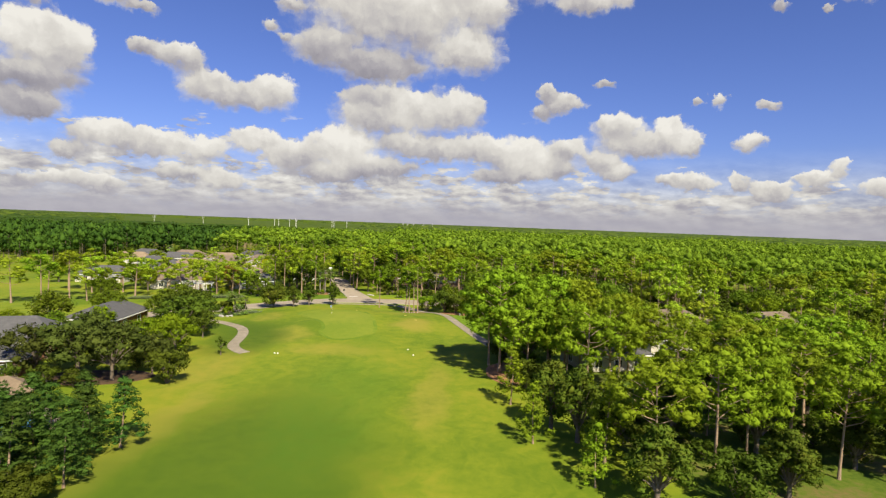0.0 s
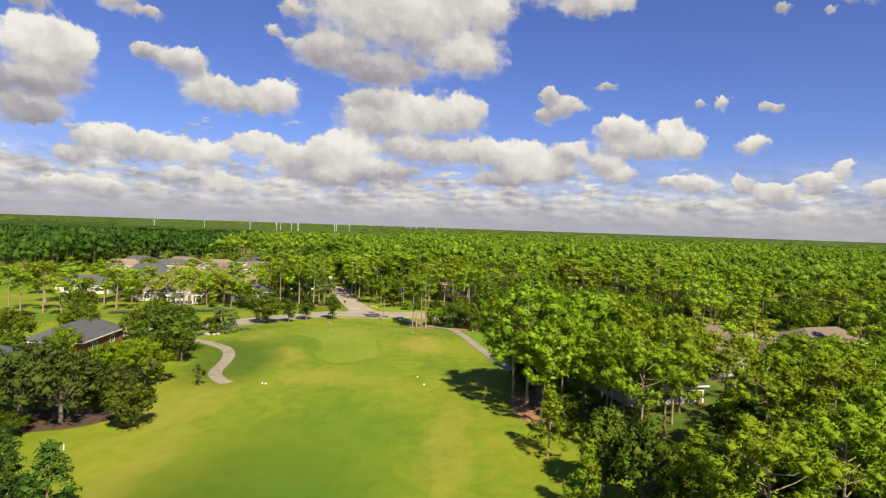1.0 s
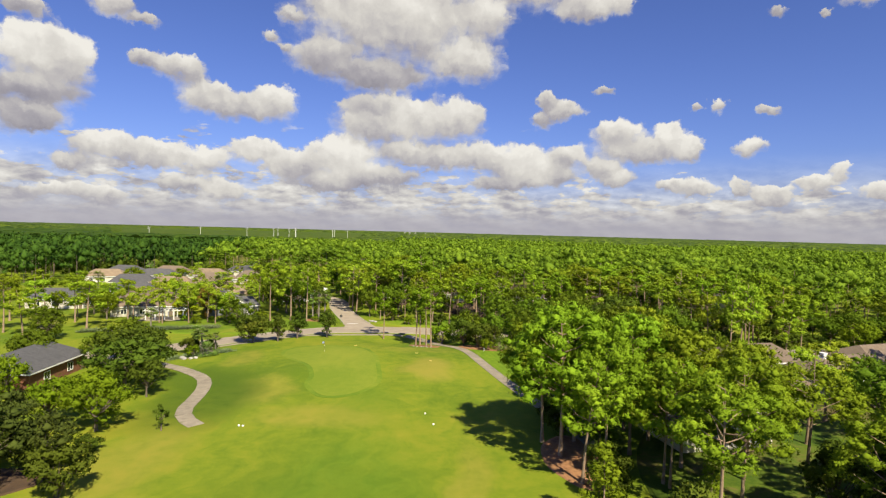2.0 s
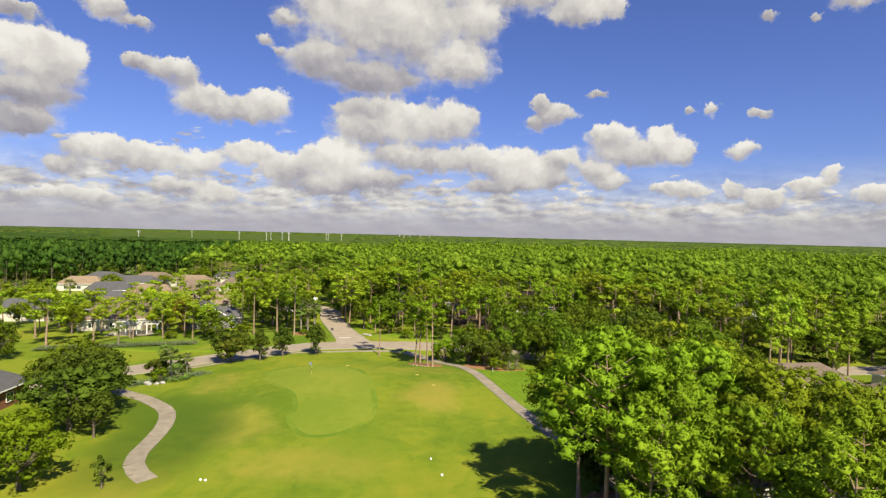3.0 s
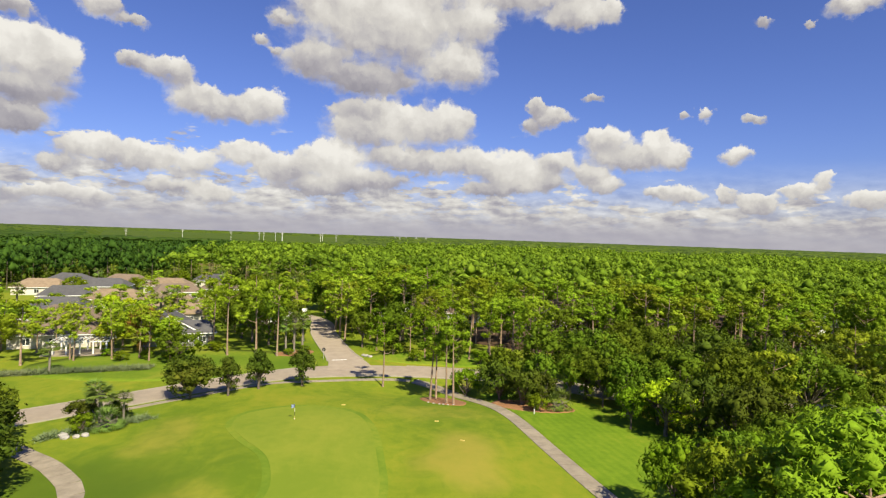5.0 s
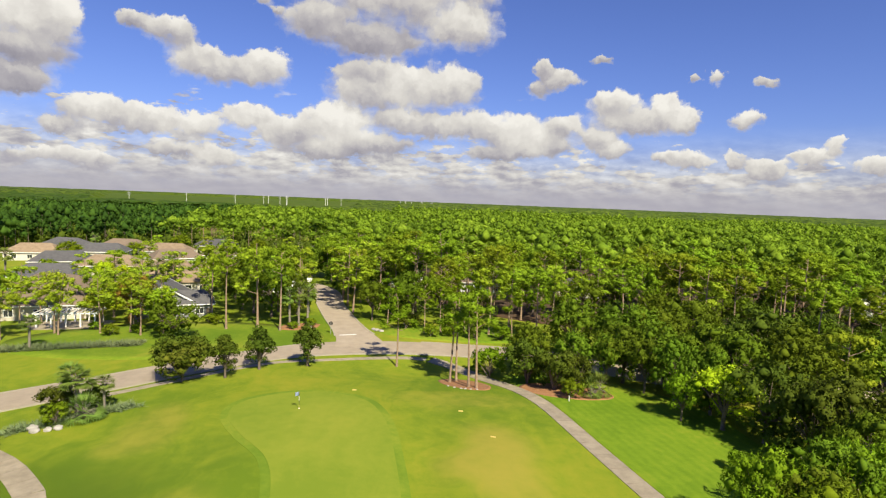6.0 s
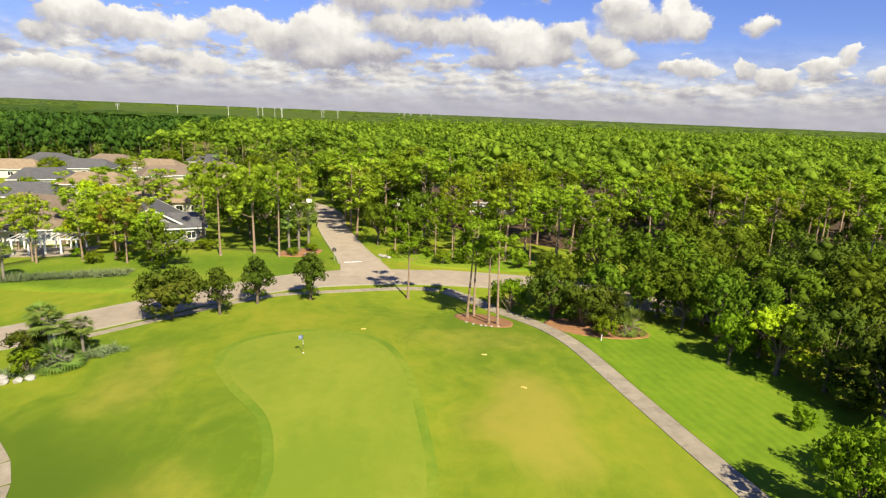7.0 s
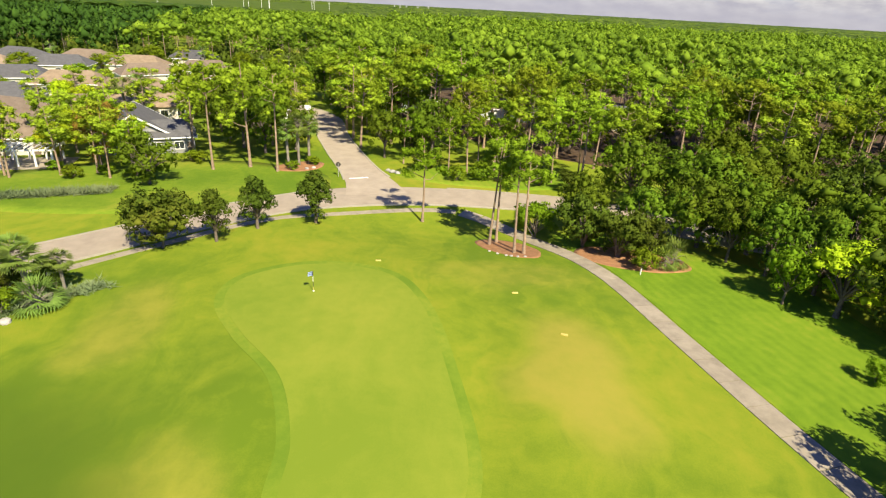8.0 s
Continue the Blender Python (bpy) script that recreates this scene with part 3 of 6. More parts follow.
structure("straw_bed", blob_mesh("straw_bed", -8.9, 166.6, 4.6, 3.0, -45, 0.04, 3, 0.1, 10, 40), STRAW, "red-brown pine straw bed under slender pines", "mulch bed")
structure("shrub_bed", blob_mesh("shrub_bed", 5.6, 163.4, 6.6, 3.8, -20, 0.045, 4, 0.1, 10, 40), STRAW, "red-brown mulch under shrubs", "mulch bed")
structure("pine_bed", blob_mesh("pine_bed", 13.5, 97.0, 4.5, 8.0, 4, 0.04, 6, 0.1, 10, 40), STRAW, "red-brown pine straw under tall pines", "mulch bed")
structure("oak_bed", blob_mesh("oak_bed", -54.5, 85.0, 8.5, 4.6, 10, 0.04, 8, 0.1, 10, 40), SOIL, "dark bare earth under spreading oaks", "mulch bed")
structure("corner_bed", blob_mesh("corner_bed", -42.5, 197.5, 4.5, 3.0, 30, 0.06, 2, 0.1, 8, 40), STRAW, "mulched planting bed at the street corner", "mulch bed")


# ---------------------------------------------------------------- trees
def raw_mesh(name, verts, tris, normals=None):
    """A mesh from arrays of places and triangles; leaves may take the soft normals of their tuft."""
    verts, tris = np.asarray(verts, np.float32), np.asarray(tris, np.int32)
    me = bpy.data.meshes.new(name)
    me.vertices.add(len(verts))
    me.vertices.foreach_set("co", verts.ravel())
    me.loops.add(tris.size)
    me.loops.foreach_set("vertex_index", tris.ravel())
    me.polygons.add(len(tris))
    me.polygons.foreach_set("loop_start", np.arange(len(tris), dtype=np.int32) * 3)
    me.update()
    if normals is not None:
        me.polygons.foreach_set("use_smooth", np.ones(len(tris), bool))
        me.normals_split_custom_set_from_vertices(np.asarray(normals, np.float32).tolist())
    return me


def unit(v):
    return v / np.maximum(np.linalg.norm(v, axis=-1, keepdims=True), 1e-6)


def sprays(rng, centres, outward, blades, length, width, spread, droop=0.0, soft=0.08, flat=0.6):
    """Sprays of leaf blades: each a fan round its own centre that opens outward. Returns places, triangles, normals."""
    n = len(centres)
    d = outward[:, None, :] * 0.35 + rng.normal(0, spread, (n, blades, 3))
    o = unit(outward)[:, None, :]
    d = unit(d - flat * np.sum(d * o, -1, keepdims=True) * o)
    d[..., 2] -= droop
    side = unit(np.cross(d, outward[:, None, :] + rng.normal(0, 0.45, (n, blades, 3))))
    ln = length * rng.uniform(0.65, 1.25, (n, blades, 1))
    wd = width * rng.uniform(0.7, 1.3, (n, blades, 1))
    root = np.broadcast_to(centres[:, None, :], d.shape)
    tip, p1, p2 = root + d * ln, root + side * wd / 2 + d * ln * 0.22, root - side * wd / 2 + d * ln * 0.10
    turn = np.sum(np.cross(p1 - tip, p2 - tip) * outward[:, None, :], -1, keepdims=True) < 0
    p1, p2 = np.where(turn, p2, p1), np.where(turn, p1, p2)
    verts = np.stack([tip, p1, p2], 2).reshape(-1, 3)
    tris = np.arange(n * blades * 3).reshape(-1, 3)
    nor = unit(outward[:, None, :] + rng.normal(0, soft, (n, blades * 3, 3)))
    return verts, tris, nor.reshape(-1, 3)


def tube(points, radii, sides=7):
    """A tapered round limb."""
    v, f = [], []
    for i, (p, r) in enumerate(zip(points, radii)):
        d = Vector(points[min(i + 1, len(points) - 1)]) - Vector(points[max(i - 1, 0)])
        q = d.to_track_quat("Z", "Y")
        for k in range(sides):
            a = 2 * math.pi * k / sides
            v.append(Vector(p) + q @ Vector((r * math.cos(a), r * math.sin(a), 0)))
    for i in range(len(points) - 1):
        for k in range(sides):
            a, b = i * sides + k, i * sides + (k + 1) % sides
            f += [(a, b, b + sides), (a, b + sides, a + sides)]
    return np.array([tuple(q) for q in v]), np.array(f)


def joined(name, pieces):
    vs, fs, n = [], [], 0
    for v, f in pieces:
        vs.append(v)
        fs.append(np.asarray(f) + n)
        n += len(v)
    return raw_mesh(name, np.concatenate(vs), np.concatenate(fs))


BALL = (np.array(((1, 0, 0), (-1, 0, 0), (0, 1, 0), (0, -1, 0), (0, 0, 1), (0, 0, -1)), float),
        np.array(((0, 2, 4), (2, 1, 4), (1, 3, 4), (3, 0, 4), (2, 0, 5), (1, 2, 5), (3, 1, 5), (0, 3, 5))))


def leafy_lumps(rng, centres, sizes, rough=0.3):
    """Dense twigs inside a crown, one small lump within each clump. Returns places, triangles, normals."""
    bv, bf = BALL
    n, m = len(centres), len(bv)
    d = bv[None] * sizes[:, None, :] * (1 + rng.uniform(-rough, rough, (n, m, 1)))
    verts = (centres[:, None, :] + d).reshape(-1, 3)
    tris = (bf[None] + (np.arange(n) * m)[:, None, None]).reshape(-1, 3)
    nor = unit(bv[None] / sizes[:, None, :] * sizes.mean() + rng.normal(0, 0.12, (n, m, 3)))
    return verts, tris, nor.reshape(-1, 3)


def crown_mesh(pieces):
    vs, fs, ns, n = [], [], [], 0
    for v, f, nor in pieces:
        vs.append(v)
        fs.append(f + n)
        ns.append(nor)
        n += len(v)
    return raw_mesh("crown", np.concatenate(vs), np.concatenate(fs), np.concatenate(ns))


def coat(rng, centres, sizes, outs, tufts, blades, length, width, lift=0.3):
    """Tufts of blades over the upper sides of the lumps."""
    n = len(centres)
    g = unit(rng.normal(0, 1, (n, tufts, 3)) + np.array([0, 0, lift]))
    p = centres[:, None, :] + g * sizes[:, None, :] * rng.uniform(0.84, 1.08, (n, tufts, 1))
    o = unit(g + 0.22 * outs[:, None, :] + np.array([0, 0, 0.06]))
    return sprays(rng, p.reshape(-1, 3), o.reshape(-1, 3), blades, length, width, 0.7, soft=0.14, flat=0.55)


def pine_shape(seed, h=18.0, start=0.46, reach=4.1, clumps=34, cone=False, blade=0.42, wide=0.17, tufts=15, dense=0.45, lump=1.0):
    """A pine: bare trunk, crooked limbs, and rounded needle clumps at their ends. Returns trunk and crown meshes."""
    rng = np.random.default_rng(seed)
    lean = rng.normal(0, 0.45, 2)

    def axis(z):
        k = z / h
        return np.array([lean[0] * k * k + 0.18 * math.sin(3 * k + seed), lean[1] * k * k + 0.18 * math.cos(2.3 * k + seed), z])

    zs = np.linspace(-0.3, h * 0.84, 9)
    wood = [tube([axis(z) for z in zs], [0.0130 * h * (1 - 0.95 * max(z, 0) / h) + (0.08 if z < 0 else 0) for z in zs], 8)]
    cs, sz, outs = [], [], []
    if cone:
        for i in range(clumps):
            u = (i + rng.uniform(0.1, 0.9)) / clumps
            r = (reach * (1 - u) ** 0.8 + 0.2) * rng.uniform(dense, 1.06)
            a = i * 2.4 + rng.uniform(-0.5, 0.5)
            cs.append(axis(h * (start + (0.965 - start) * u)) + np.array([r * math.cos(a), r * math.sin(a), rng.uniform(-0.3, 0.3)]))
            sz.append(np.array([1.1, 1.1, 0.8]) * rng.uniform(0.4, 0.7) * lump * h / 18 * (1.1 - 0.3 * u))
            outs.append(np.array([math.cos(a), math.sin(a), 0.4]))
    else:
        # boughs spread over an uneven dome, each with its own cluster of needle clumps
        z0, z1 = h * start, h * 0.955
        mid_z, boughs = z0 + (z1 - z0) * 0.42, max(7, clumps // 6)
        for b in range(boughs):
            u = 1 - 1.55 * (b + rng.uniform(0.2, 0.8)) / boughs
            a = b * 2.4 + rng.uniform(-0.6, 0.6)
            ring = math.sqrt(max(0.0, 1 - u * u))
            k = rng.uniform(dense, 1.0)
            g = np.array([ring * math.cos(a), ring * math.sin(a), u])
            c = axis(mid_z) + g * np.array([reach, reach, (z1 - mid_z) if u > 0 else (mid_z - z0) * 1.3]) * k * 0.80
            root = axis(max(h * 0.3, c[2] - 0.45 * reach * ring * k))
            wood.append(tube([root, root * 0.45 + c * 0.55 + rng.normal(0, 0.15, 3) - np.array([0, 0, 0.2]), c], [0.0046 * h, 0.003 * h, 0.0012 * h], 4))
            for _ in range(clumps // boughs):
                q = unit(rng.normal(0, 1, 3) + 0.55 * g + np.array([0, 0, 0.25]))
                cs.append(c + q * np.array([1, 1, 0.62]) * reach * rng.uniform(0.20, 0.42))
                sz.append(np.array([1.12, 1.12, 0.80]) * rng.uniform(0.55, 1.0) * lump * h / 18 * rng.uniform(0.88, 1.12, 3))
                outs.append(unit(g + q))
    cs, sz, outs = np.array(cs), np.array(sz), unit(np.array(outs))
    return joined("trunk", wood), crown_mesh([leafy_lumps(rng, cs, sz * 0.66), coat(rng, cs, sz, outs, tufts, 4, blade * h / 18, wide * h / 18)])


def broad_shape(seed, h=9.0, reach=5.0, base=0.22, clumps=46, leaves=26, leaf=0.42, low=0.12, flat=1.0, stems=1, point=0.0):
    """A broad-leaved tree or shrub: short trunk, forked limbs, leaf clumps over an uneven dome."""
    rng = np.random.default_rng(seed)
    wood = []
    for s in range(stems):
        off = rng.normal(0, 0.35 * (stems > 1), 2)
        pts = [np.array([off[0] * k * 2, off[1] * k * 2, -0.25 + k * h * 0.55]) for k in np.linspace(0, 1, 6)]
        wood.append(tube(pts, np.linspace(0.034 * h / stems ** 0.5, 0.012 * h, 6), 8))
    cs, sz, outs = [], [], []
    mid_z = h * (base + (1 - base) * 0.45)
    up, down = h - mid_z, mid_z - h * low
    for i in range(clumps):
        g = unit(rng.normal(0, 1, 3))
        if i < clumps * 0.8:
            g[2] = abs(g[2]) if rng.random() < 0.62 else g[2]
        taper = 1.0 - point * max(0.0, g[2])
        k = rng.uniform(0.62, 0.90) if i < clumps * 0.85 else rng.uniform(0.2, 0.6)
        c = np.array([g[0] * reach * taper * k, g[1] * reach * taper * k, mid_z + g[2] * (up if g[2] > 0 else down) * k * flat])
        if rng.random() < 0.55:
            fork = np.array([0, 0, h * (base + 0.1 * rng.random())])
            m = fork * 0.5 + c * 0.5 + np.array([0, 0, 0.25])
            wood.append(tube([fork, m, c], [0.013 * h, 0.007 * h, 0.002 * h], 5))
        cs.append(c)
        sz.append(np.array([1, 1, 0.78]) * reach * rng.uniform(0.17, 0.30) * rng.uniform(0.85, 1.15, 3))
        outs.append(g)
    cs, sz, outs = np.array(cs), np.array(sz), np.array(outs)
    return joined("trunk", wood), crown_mesh([leafy_lumps(rng, cs, sz * 0.58), coat(rng, cs, sz, outs, leaves, 3, leaf, leaf * 0.62, 0.15)])


def palm_shape(seed, h=7.0, fronds=34, reach=2.0, fan=True):
    """A cabbage palm: ringed trunk and a round head of split fan leaves."""
    rng = np.random.default_rng(seed)
    zs = np.linspace(-0.2, h, 12)
    wood = [tube([(0.1 * math.sin(z * 0.4 + seed), 0.1 * math.cos(z * 0.3), z) for z in zs], [0.19 + 0.03 * (i % 2) for i in range(12)], 8)] if h > 1 else [tube([(0, 0, -0.2), (0, 0, 0.5)], [0.2, 0.15], 7)]
    vs, fs, n = [], [], 0
    head = np.array([0.1 * math.sin(h * 0.4 + seed), 0.1 * math.cos(h * 0.3), max(h, 0.4)])
    for i in range(fronds):
        a, e = i * 2.4 + rng.uniform(-0.3, 0.3), rng.uniform(-0.7, 1.2)
        d = np.array([math.cos(a) * math.cos(e), math.sin(a) * math.cos(e), math.sin(e)])
        c = head + d * reach * 0.5
        wood.append(tube([head, head * 0.5 + c * 0.5 + np.array([0, 0, 0.08]), c], [0.03, 0.025, 0.015], 4))
        side = unit(np.cross(d, [0, 0, 1.0]))
        for k in range(11):
            b = (k - 5) / 5 * 1.25
            w = unit(d * math.cos(b) + side * math.sin(b) + np.array([0, 0, -0.22 - 0.15 * abs(b)]))
            tip = c + w * reach * 0.55 * rng.uniform(0.85, 1.1) - np.array([0, 0, 0.12])
            s2 = unit(np.cross(w, [0.1, 0.2, 1.0])) * 0.07
            m = c * 0.45 + tip * 0.55 + np.array([0, 0, 0.05])
            vs += [c, m + s2, m - s2, tip]
            fs += [(n, n + 1, n + 2), (n + 1, n + 3, n + 2)]
            n += 4
    return joined("trunk", wood), raw_mesh("crown", np.array(vs), np.array(fs))


# one set of shapes for each kind: height, trunk mesh, crown mesh
def shape_set(maker, seeds, h, bark, green, **how):
    out = []
    for s in seeds:
        a, b = maker(s, h=h, **how)
        a.materials.append(bark)
        b.materials.append(green)
        out.append((h, a, b))
    return out


SHAPES = {
    "tall_pine": shape_set(pine_shape, (1, 2, 3, 4, 5, 6), 18.0, PINE_BARK, PINE, start=0.54, reach=4.0, clumps=56, dense=0.62, tufts=15, lump=0.98),
    "pale_pine": shape_set(pine_shape, (11, 12, 13, 14), 18.0, PINE_BARK, PINE_YELLOW, start=0.22, reach=3.8, clumps=64, dense=0.55, tufts=14, lump=0.88),
    "big_pine": shape_set(pine_shape, (21, 22, 23), 20.0, PINE_BARK, PINE, start=0.28, reach=6.1, clumps=174, dense=0.84, blade=0.36, wide=0.15, tufts=23, lump=0.98),
    "young_pine": shape_set(pine_shape, (31, 32, 33), 9.0, PINE_BARK, PINE, start=0.14, reach=2.1, clumps=44, cone=True, blade=0.6, wide=0.24, tufts=14, lump=1.8),
    "edge_pine": shape_set(pine_shape, (25, 26, 27, 28), 16.0, PINE_BARK, PINE, start=0.38, reach=4.6, clumps=90, dense=0.68, blade=0.36, wide=0.15, tufts=21, lump=0.98),
    "slim_pine": shape_set(pine_shape, (41, 42, 43), 15.0, PINE_BARK, PINE, start=0.46, reach=2.6, clumps=36, tufts=14, lump=0.8, dense=0.6),
    "airy_pine": shape_set(pine_shape, (46, 47), 14.0, PINE_BARK, OAK_BRIGHT, start=0.34, reach=3.5, clumps=48, tufts=14, lump=0.85, wide=0.2, dense=0.55),
    "oak": shape_set(broad_shape, (51, 52, 53), 9.0, OAK_BARK, OAK, leaves=26),
    "bright_oak": shape_set(broad_shape, (56, 57), 9.0, OAK_BARK, OAK_BRIGHT, leaves=26),
    "olive_tree": shape_set(broad_shape, (61, 62), 9.0, OAK_BARK, OLIVE, leaves=26),
    "dark_oak": shape_set(broad_shape, (58, 59), 9.0, OAK_BARK, SHADED_OAK, leaves=30, leaf=0.36),
    "deep_pine": shape_set(pine_shape, (34, 35), 9.0, PINE_BARK, SHADED_PINE, start=0.12, reach=2.2, clumps=46, cone=True, blade=0.62, wide=0.22, tufts=20, lump=1.8),
    "yellow_tree": shape_set(broad_shape, (66,), 9.0, OAK_BARK, YELLOW, reach=3.6, leaves=26),
    "rusty_tree": shape_set(broad_shape, (68,), 9.0, OAK_BARK, RUSTY, reach=4.0, leaves=26),
    "magnolia": shape_set(broad_shape, (71, 72, 73), 7.0, OAK_BARK, MAGNOLIA, reach=2.5, base=0.14, clumps=58, leaves=32, leaf=0.27, point=0.55, low=0.10),
    "round_tree": shape_set(broad_shape, (76,), 7.0, OAK_BARK, MAGNOLIA, reach=4.0, base=0.12, clumps=78, leaves=36, leaf=0.32, stems=2, low=0.12),
    "shrub": shape_set(broad_shape, (81, 82, 83), 3.0, OAK_BARK, OAK_BRIGHT, reach=2.0, base=0.05, clumps=26, leaves=26, leaf=0.27, low=0.02, stems=3),
    "dark_shrub": shape_set(broad_shape, (86, 87), 4.5, OAK_BARK, OLIVE, reach=2.5, base=0.05, clumps=32, leaves=30, leaf=0.30, low=0.03, stems=3),
    "cabbage_palm": shape_set(palm_shape, (91, 92), 6.0, PALM_BARK, FROND),
    "palmetto": shape_set(palm_shape, (95, 96), 0.6, PALM_BARK, FROND, reach=2.6),
    "sapling": shape_set(broad_shape, (98,), 3.5, OAK_BARK, OLIVE, reach=1.1, base=0.3, clumps=14, leaves=16, leaf=0.22, low=0.3),
}
LOOKS = {
    "tall_pine": ("pine_tree", "tall slash pine with bare trunk and bright green needle clumps", "pine tree"),
    "pale_pine": ("pine_tree", "tall pine with sunlit yellow-green needles and bare trunk", "pine tree"),
    "big_pine": ("pine_tree", "massive spreading pine with dense dark-shaded green crown", "pine tree"),
    "young_pine": ("pine_tree", "young conical pine with green needles down to the ground", "pine tree"),
    "edge_pine": ("pine_tree", "tall pine with rounded tufted green crown and bare trunk", "pine tree"),
    "slim_pine": ("pine_tree", "slender pine with thin bare trunk and small airy crown", "pine tree"),
    "airy_pine": ("pine_tree", "pine with light bright green open crown beside the road", "pine tree"),
    "oak": ("oak_tree", "broad live oak with dense dark green crown", "oak tree"),
    "bright_oak": ("oak_tree", "rounded broad-leaved tree with bright green crown", "tree"),
    "olive_tree": ("oak_tree", "broad evergreen tree with dull olive crown", "tree"),
    "dark_oak": ("oak_tree", "spreading live oak with dark olive crown, shade in the leaf colour", "oak tree"),
    "deep_pine": ("pine_tree", "young bushy green pine, needles darkened for cloud shade", "pine tree"),
    "yellow_tree": ("tree", "small tree with bright yellow-green sunlit leaves", "tree"),
    "rusty_tree": ("tree", "tree with rust-brown fading leaves among houses", "tree"),
    "magnolia": ("magnolia_tree", "small dark green magnolia with bronze tints beside the road", "magnolia tree"),
    "round_tree": ("street_tree", "small round-crowned dark green tree beside the road", "tree"),
    "shrub": ("shrub", "rounded bright green shrub", "shrub"),
    "dark_shrub": ("shrub", "dense dull green evergreen shrub", "shrub"),
    "cabbage_palm": ("palm_tree", "cabbage palm with grey trunk and fan leaves", "palm tree"),
    "palmetto": ("palmetto", "clump of pale green palmetto fans", "palmetto"),
    "sapling": ("sapling", "thin young tree planted beside the cart path", "tree"),
}
TAKEN = []
COUNT = {}


def plant(kind, x, y, h, wide=1.0, label="", group=""):
    """A tree on the ground at x, y, of height h."""
    i = COUNT[kind] = COUNT.get(kind, -1) + 1
    h0, trunk, crown = SHAPES[kind][i % len(SHAPES[kind])]
    name, text, cat = LOOKS[kind]
    ob = tagged(new(name), label or text, cat, group)
    rnd = random.Random(i * 7 + len(kind) * 131)
    s = h / h0
    ob.matrix_world = Matrix.Translation((x, y, gz(x, y) - 0.02)) @ Matrix.Rotation(rnd.uniform(0, 6.28), 4, "Z") @ Matrix.Diagonal((s * wide, s * wide, s, 1))
    for nm, me in (("trunk", trunk), ("crown", crown)):
        new(nm, me).parent = ob
    TAKEN.append((x, y, 2.2 if "shrub" in kind else 3.5))
    return ob


# west side of the fairway
for k, x, y, h, w in (
    ("dark_oak", -57.5, 85.5, 10.6, 1.2), ("dark_oak", -63.0, 83.5, 9.0, 1.0), ("dark_shrub", -58.0, 78.5, 3.5, 1.3), ("dark_shrub", -54.0, 79.5, 3.0, 1.3), ("dark_oak", -51.0, 84.0, 9.6, 1.0), ("dark_shrub", -42.0, 83.5, 6.0, 1.0), ("deep_pine", -34.6, 58.8, 8.0, 1.35), ("deep_pine", -36.6, 54.0, 7.5, 1.4),
    ("deep_pine", -34.6, 49.0, 7.0, 1.4), ("deep_pine", -38.6, 48.0, 8.5, 1.4), ("dark_shrub", -35.2, 44.5, 4.0, 1.2), ("deep_pine", -40.5, 56.0, 8.0, 1.25), ("deep_pine", -40.0, 45.0, 6.5, 1.3),
    ("dark_oak", -43.5, 47.0, 7.5, 0.8), ("bright_oak", -49.6, 101.6, 7.4, 1.1), ("olive_tree", -56.0, 119.0, 8.8, 1.3), ("olive_tree", -51.0, 116.5, 6.0, 0.9), ("olive_tree", -61.5, 130.0, 9.0, 1.2),
    ("oak", -66.5, 137.5, 9.0, 1.1), ("olive_tree", -58.5, 128.0, 9.0, 1.1), ("bright_oak", -54.5, 108.0, 6.6, 1.0), ("sapling", -41.2, 102.3, 3.6, 1.0), ("bright_oak", -66.0, 103.0, 6.5, 0.8),
):
    plant(k, x, y, h, w)
for k, x, y, h, w in (
    ("oak", -80.0, 130.0, 8.0, 1.0), ("oak", -88.0, 122.0, 8.5, 1.0), ("oak", -70.0, 134.0, 6.5, 0.9), ("dark_shrub", -64.0, 79.0, 3.5, 1.0), ("oak", -70.0, 70.0, 7.5, 0.9),
    ("cabbage_palm", -55.8, 146.8, 4.4, 1.6), ("cabbage_palm", -53.4, 148.4, 3.6, 1.25), ("cabbage_palm", -57.2, 148.0, 4.8, 1.2), ("dark_shrub", -55.0, 149.5, 3.0, 1.0), ("dark_oak", -47.5, 53.0, 8.0, 0.9),
    ("deep_pine", -45.5, 60.5, 8.0, 1.4), ("deep_pine", -40.5, 62.5, 7.5, 1.4), ("dark_oak", -42.0, 40.5, 9.0, 0.8), ("deep_pine", -39.5, 52.5, 8.0, 1.4), ("deep_pine", -41.0, 50.0, 9.5, 1.4),
    ("deep_pine", -37.8, 56.5, 7.5, 1.4), ("deep_pine", -43.0, 42.0, 8.0, 1.4), ("dark_oak", -48.0, 45.0, 9.0, 0.9), ("dark_oak", -47.0, 88.5, 7.0, 0.9), ("dark_oak", -61.0, 90.5, 8.5, 1.0),
):
    plant(k, x, y, h, w)
for k, x, y, h, w in (
    ("bright_oak", -57.0, 103.0, 6.6, 1.0), ("olive_tree", -55.5, 124.0, 8.5, 1.0), ("dark_shrub", -46.0, 94.5, 2.4, 1.2), ("dark_shrub", -48.8, 93.2, 2.6, 1.2), ("dark_shrub", -51.5, 92.4, 2.8, 1.2),
    ("dark_shrub", -54.5, 93.5, 3.0, 1.2), ("dark_oak", -58.0, 97.0, 7.0, 0.9), ("palmetto", -54.0, 145.5, 0.7, 0.9), ("shrub", -56.5, 144.0, 2.6, 1.0), ("dark_shrub", -58.5, 147.5, 4.0, 1.0),
):
    plant(k, x, y, h, w)
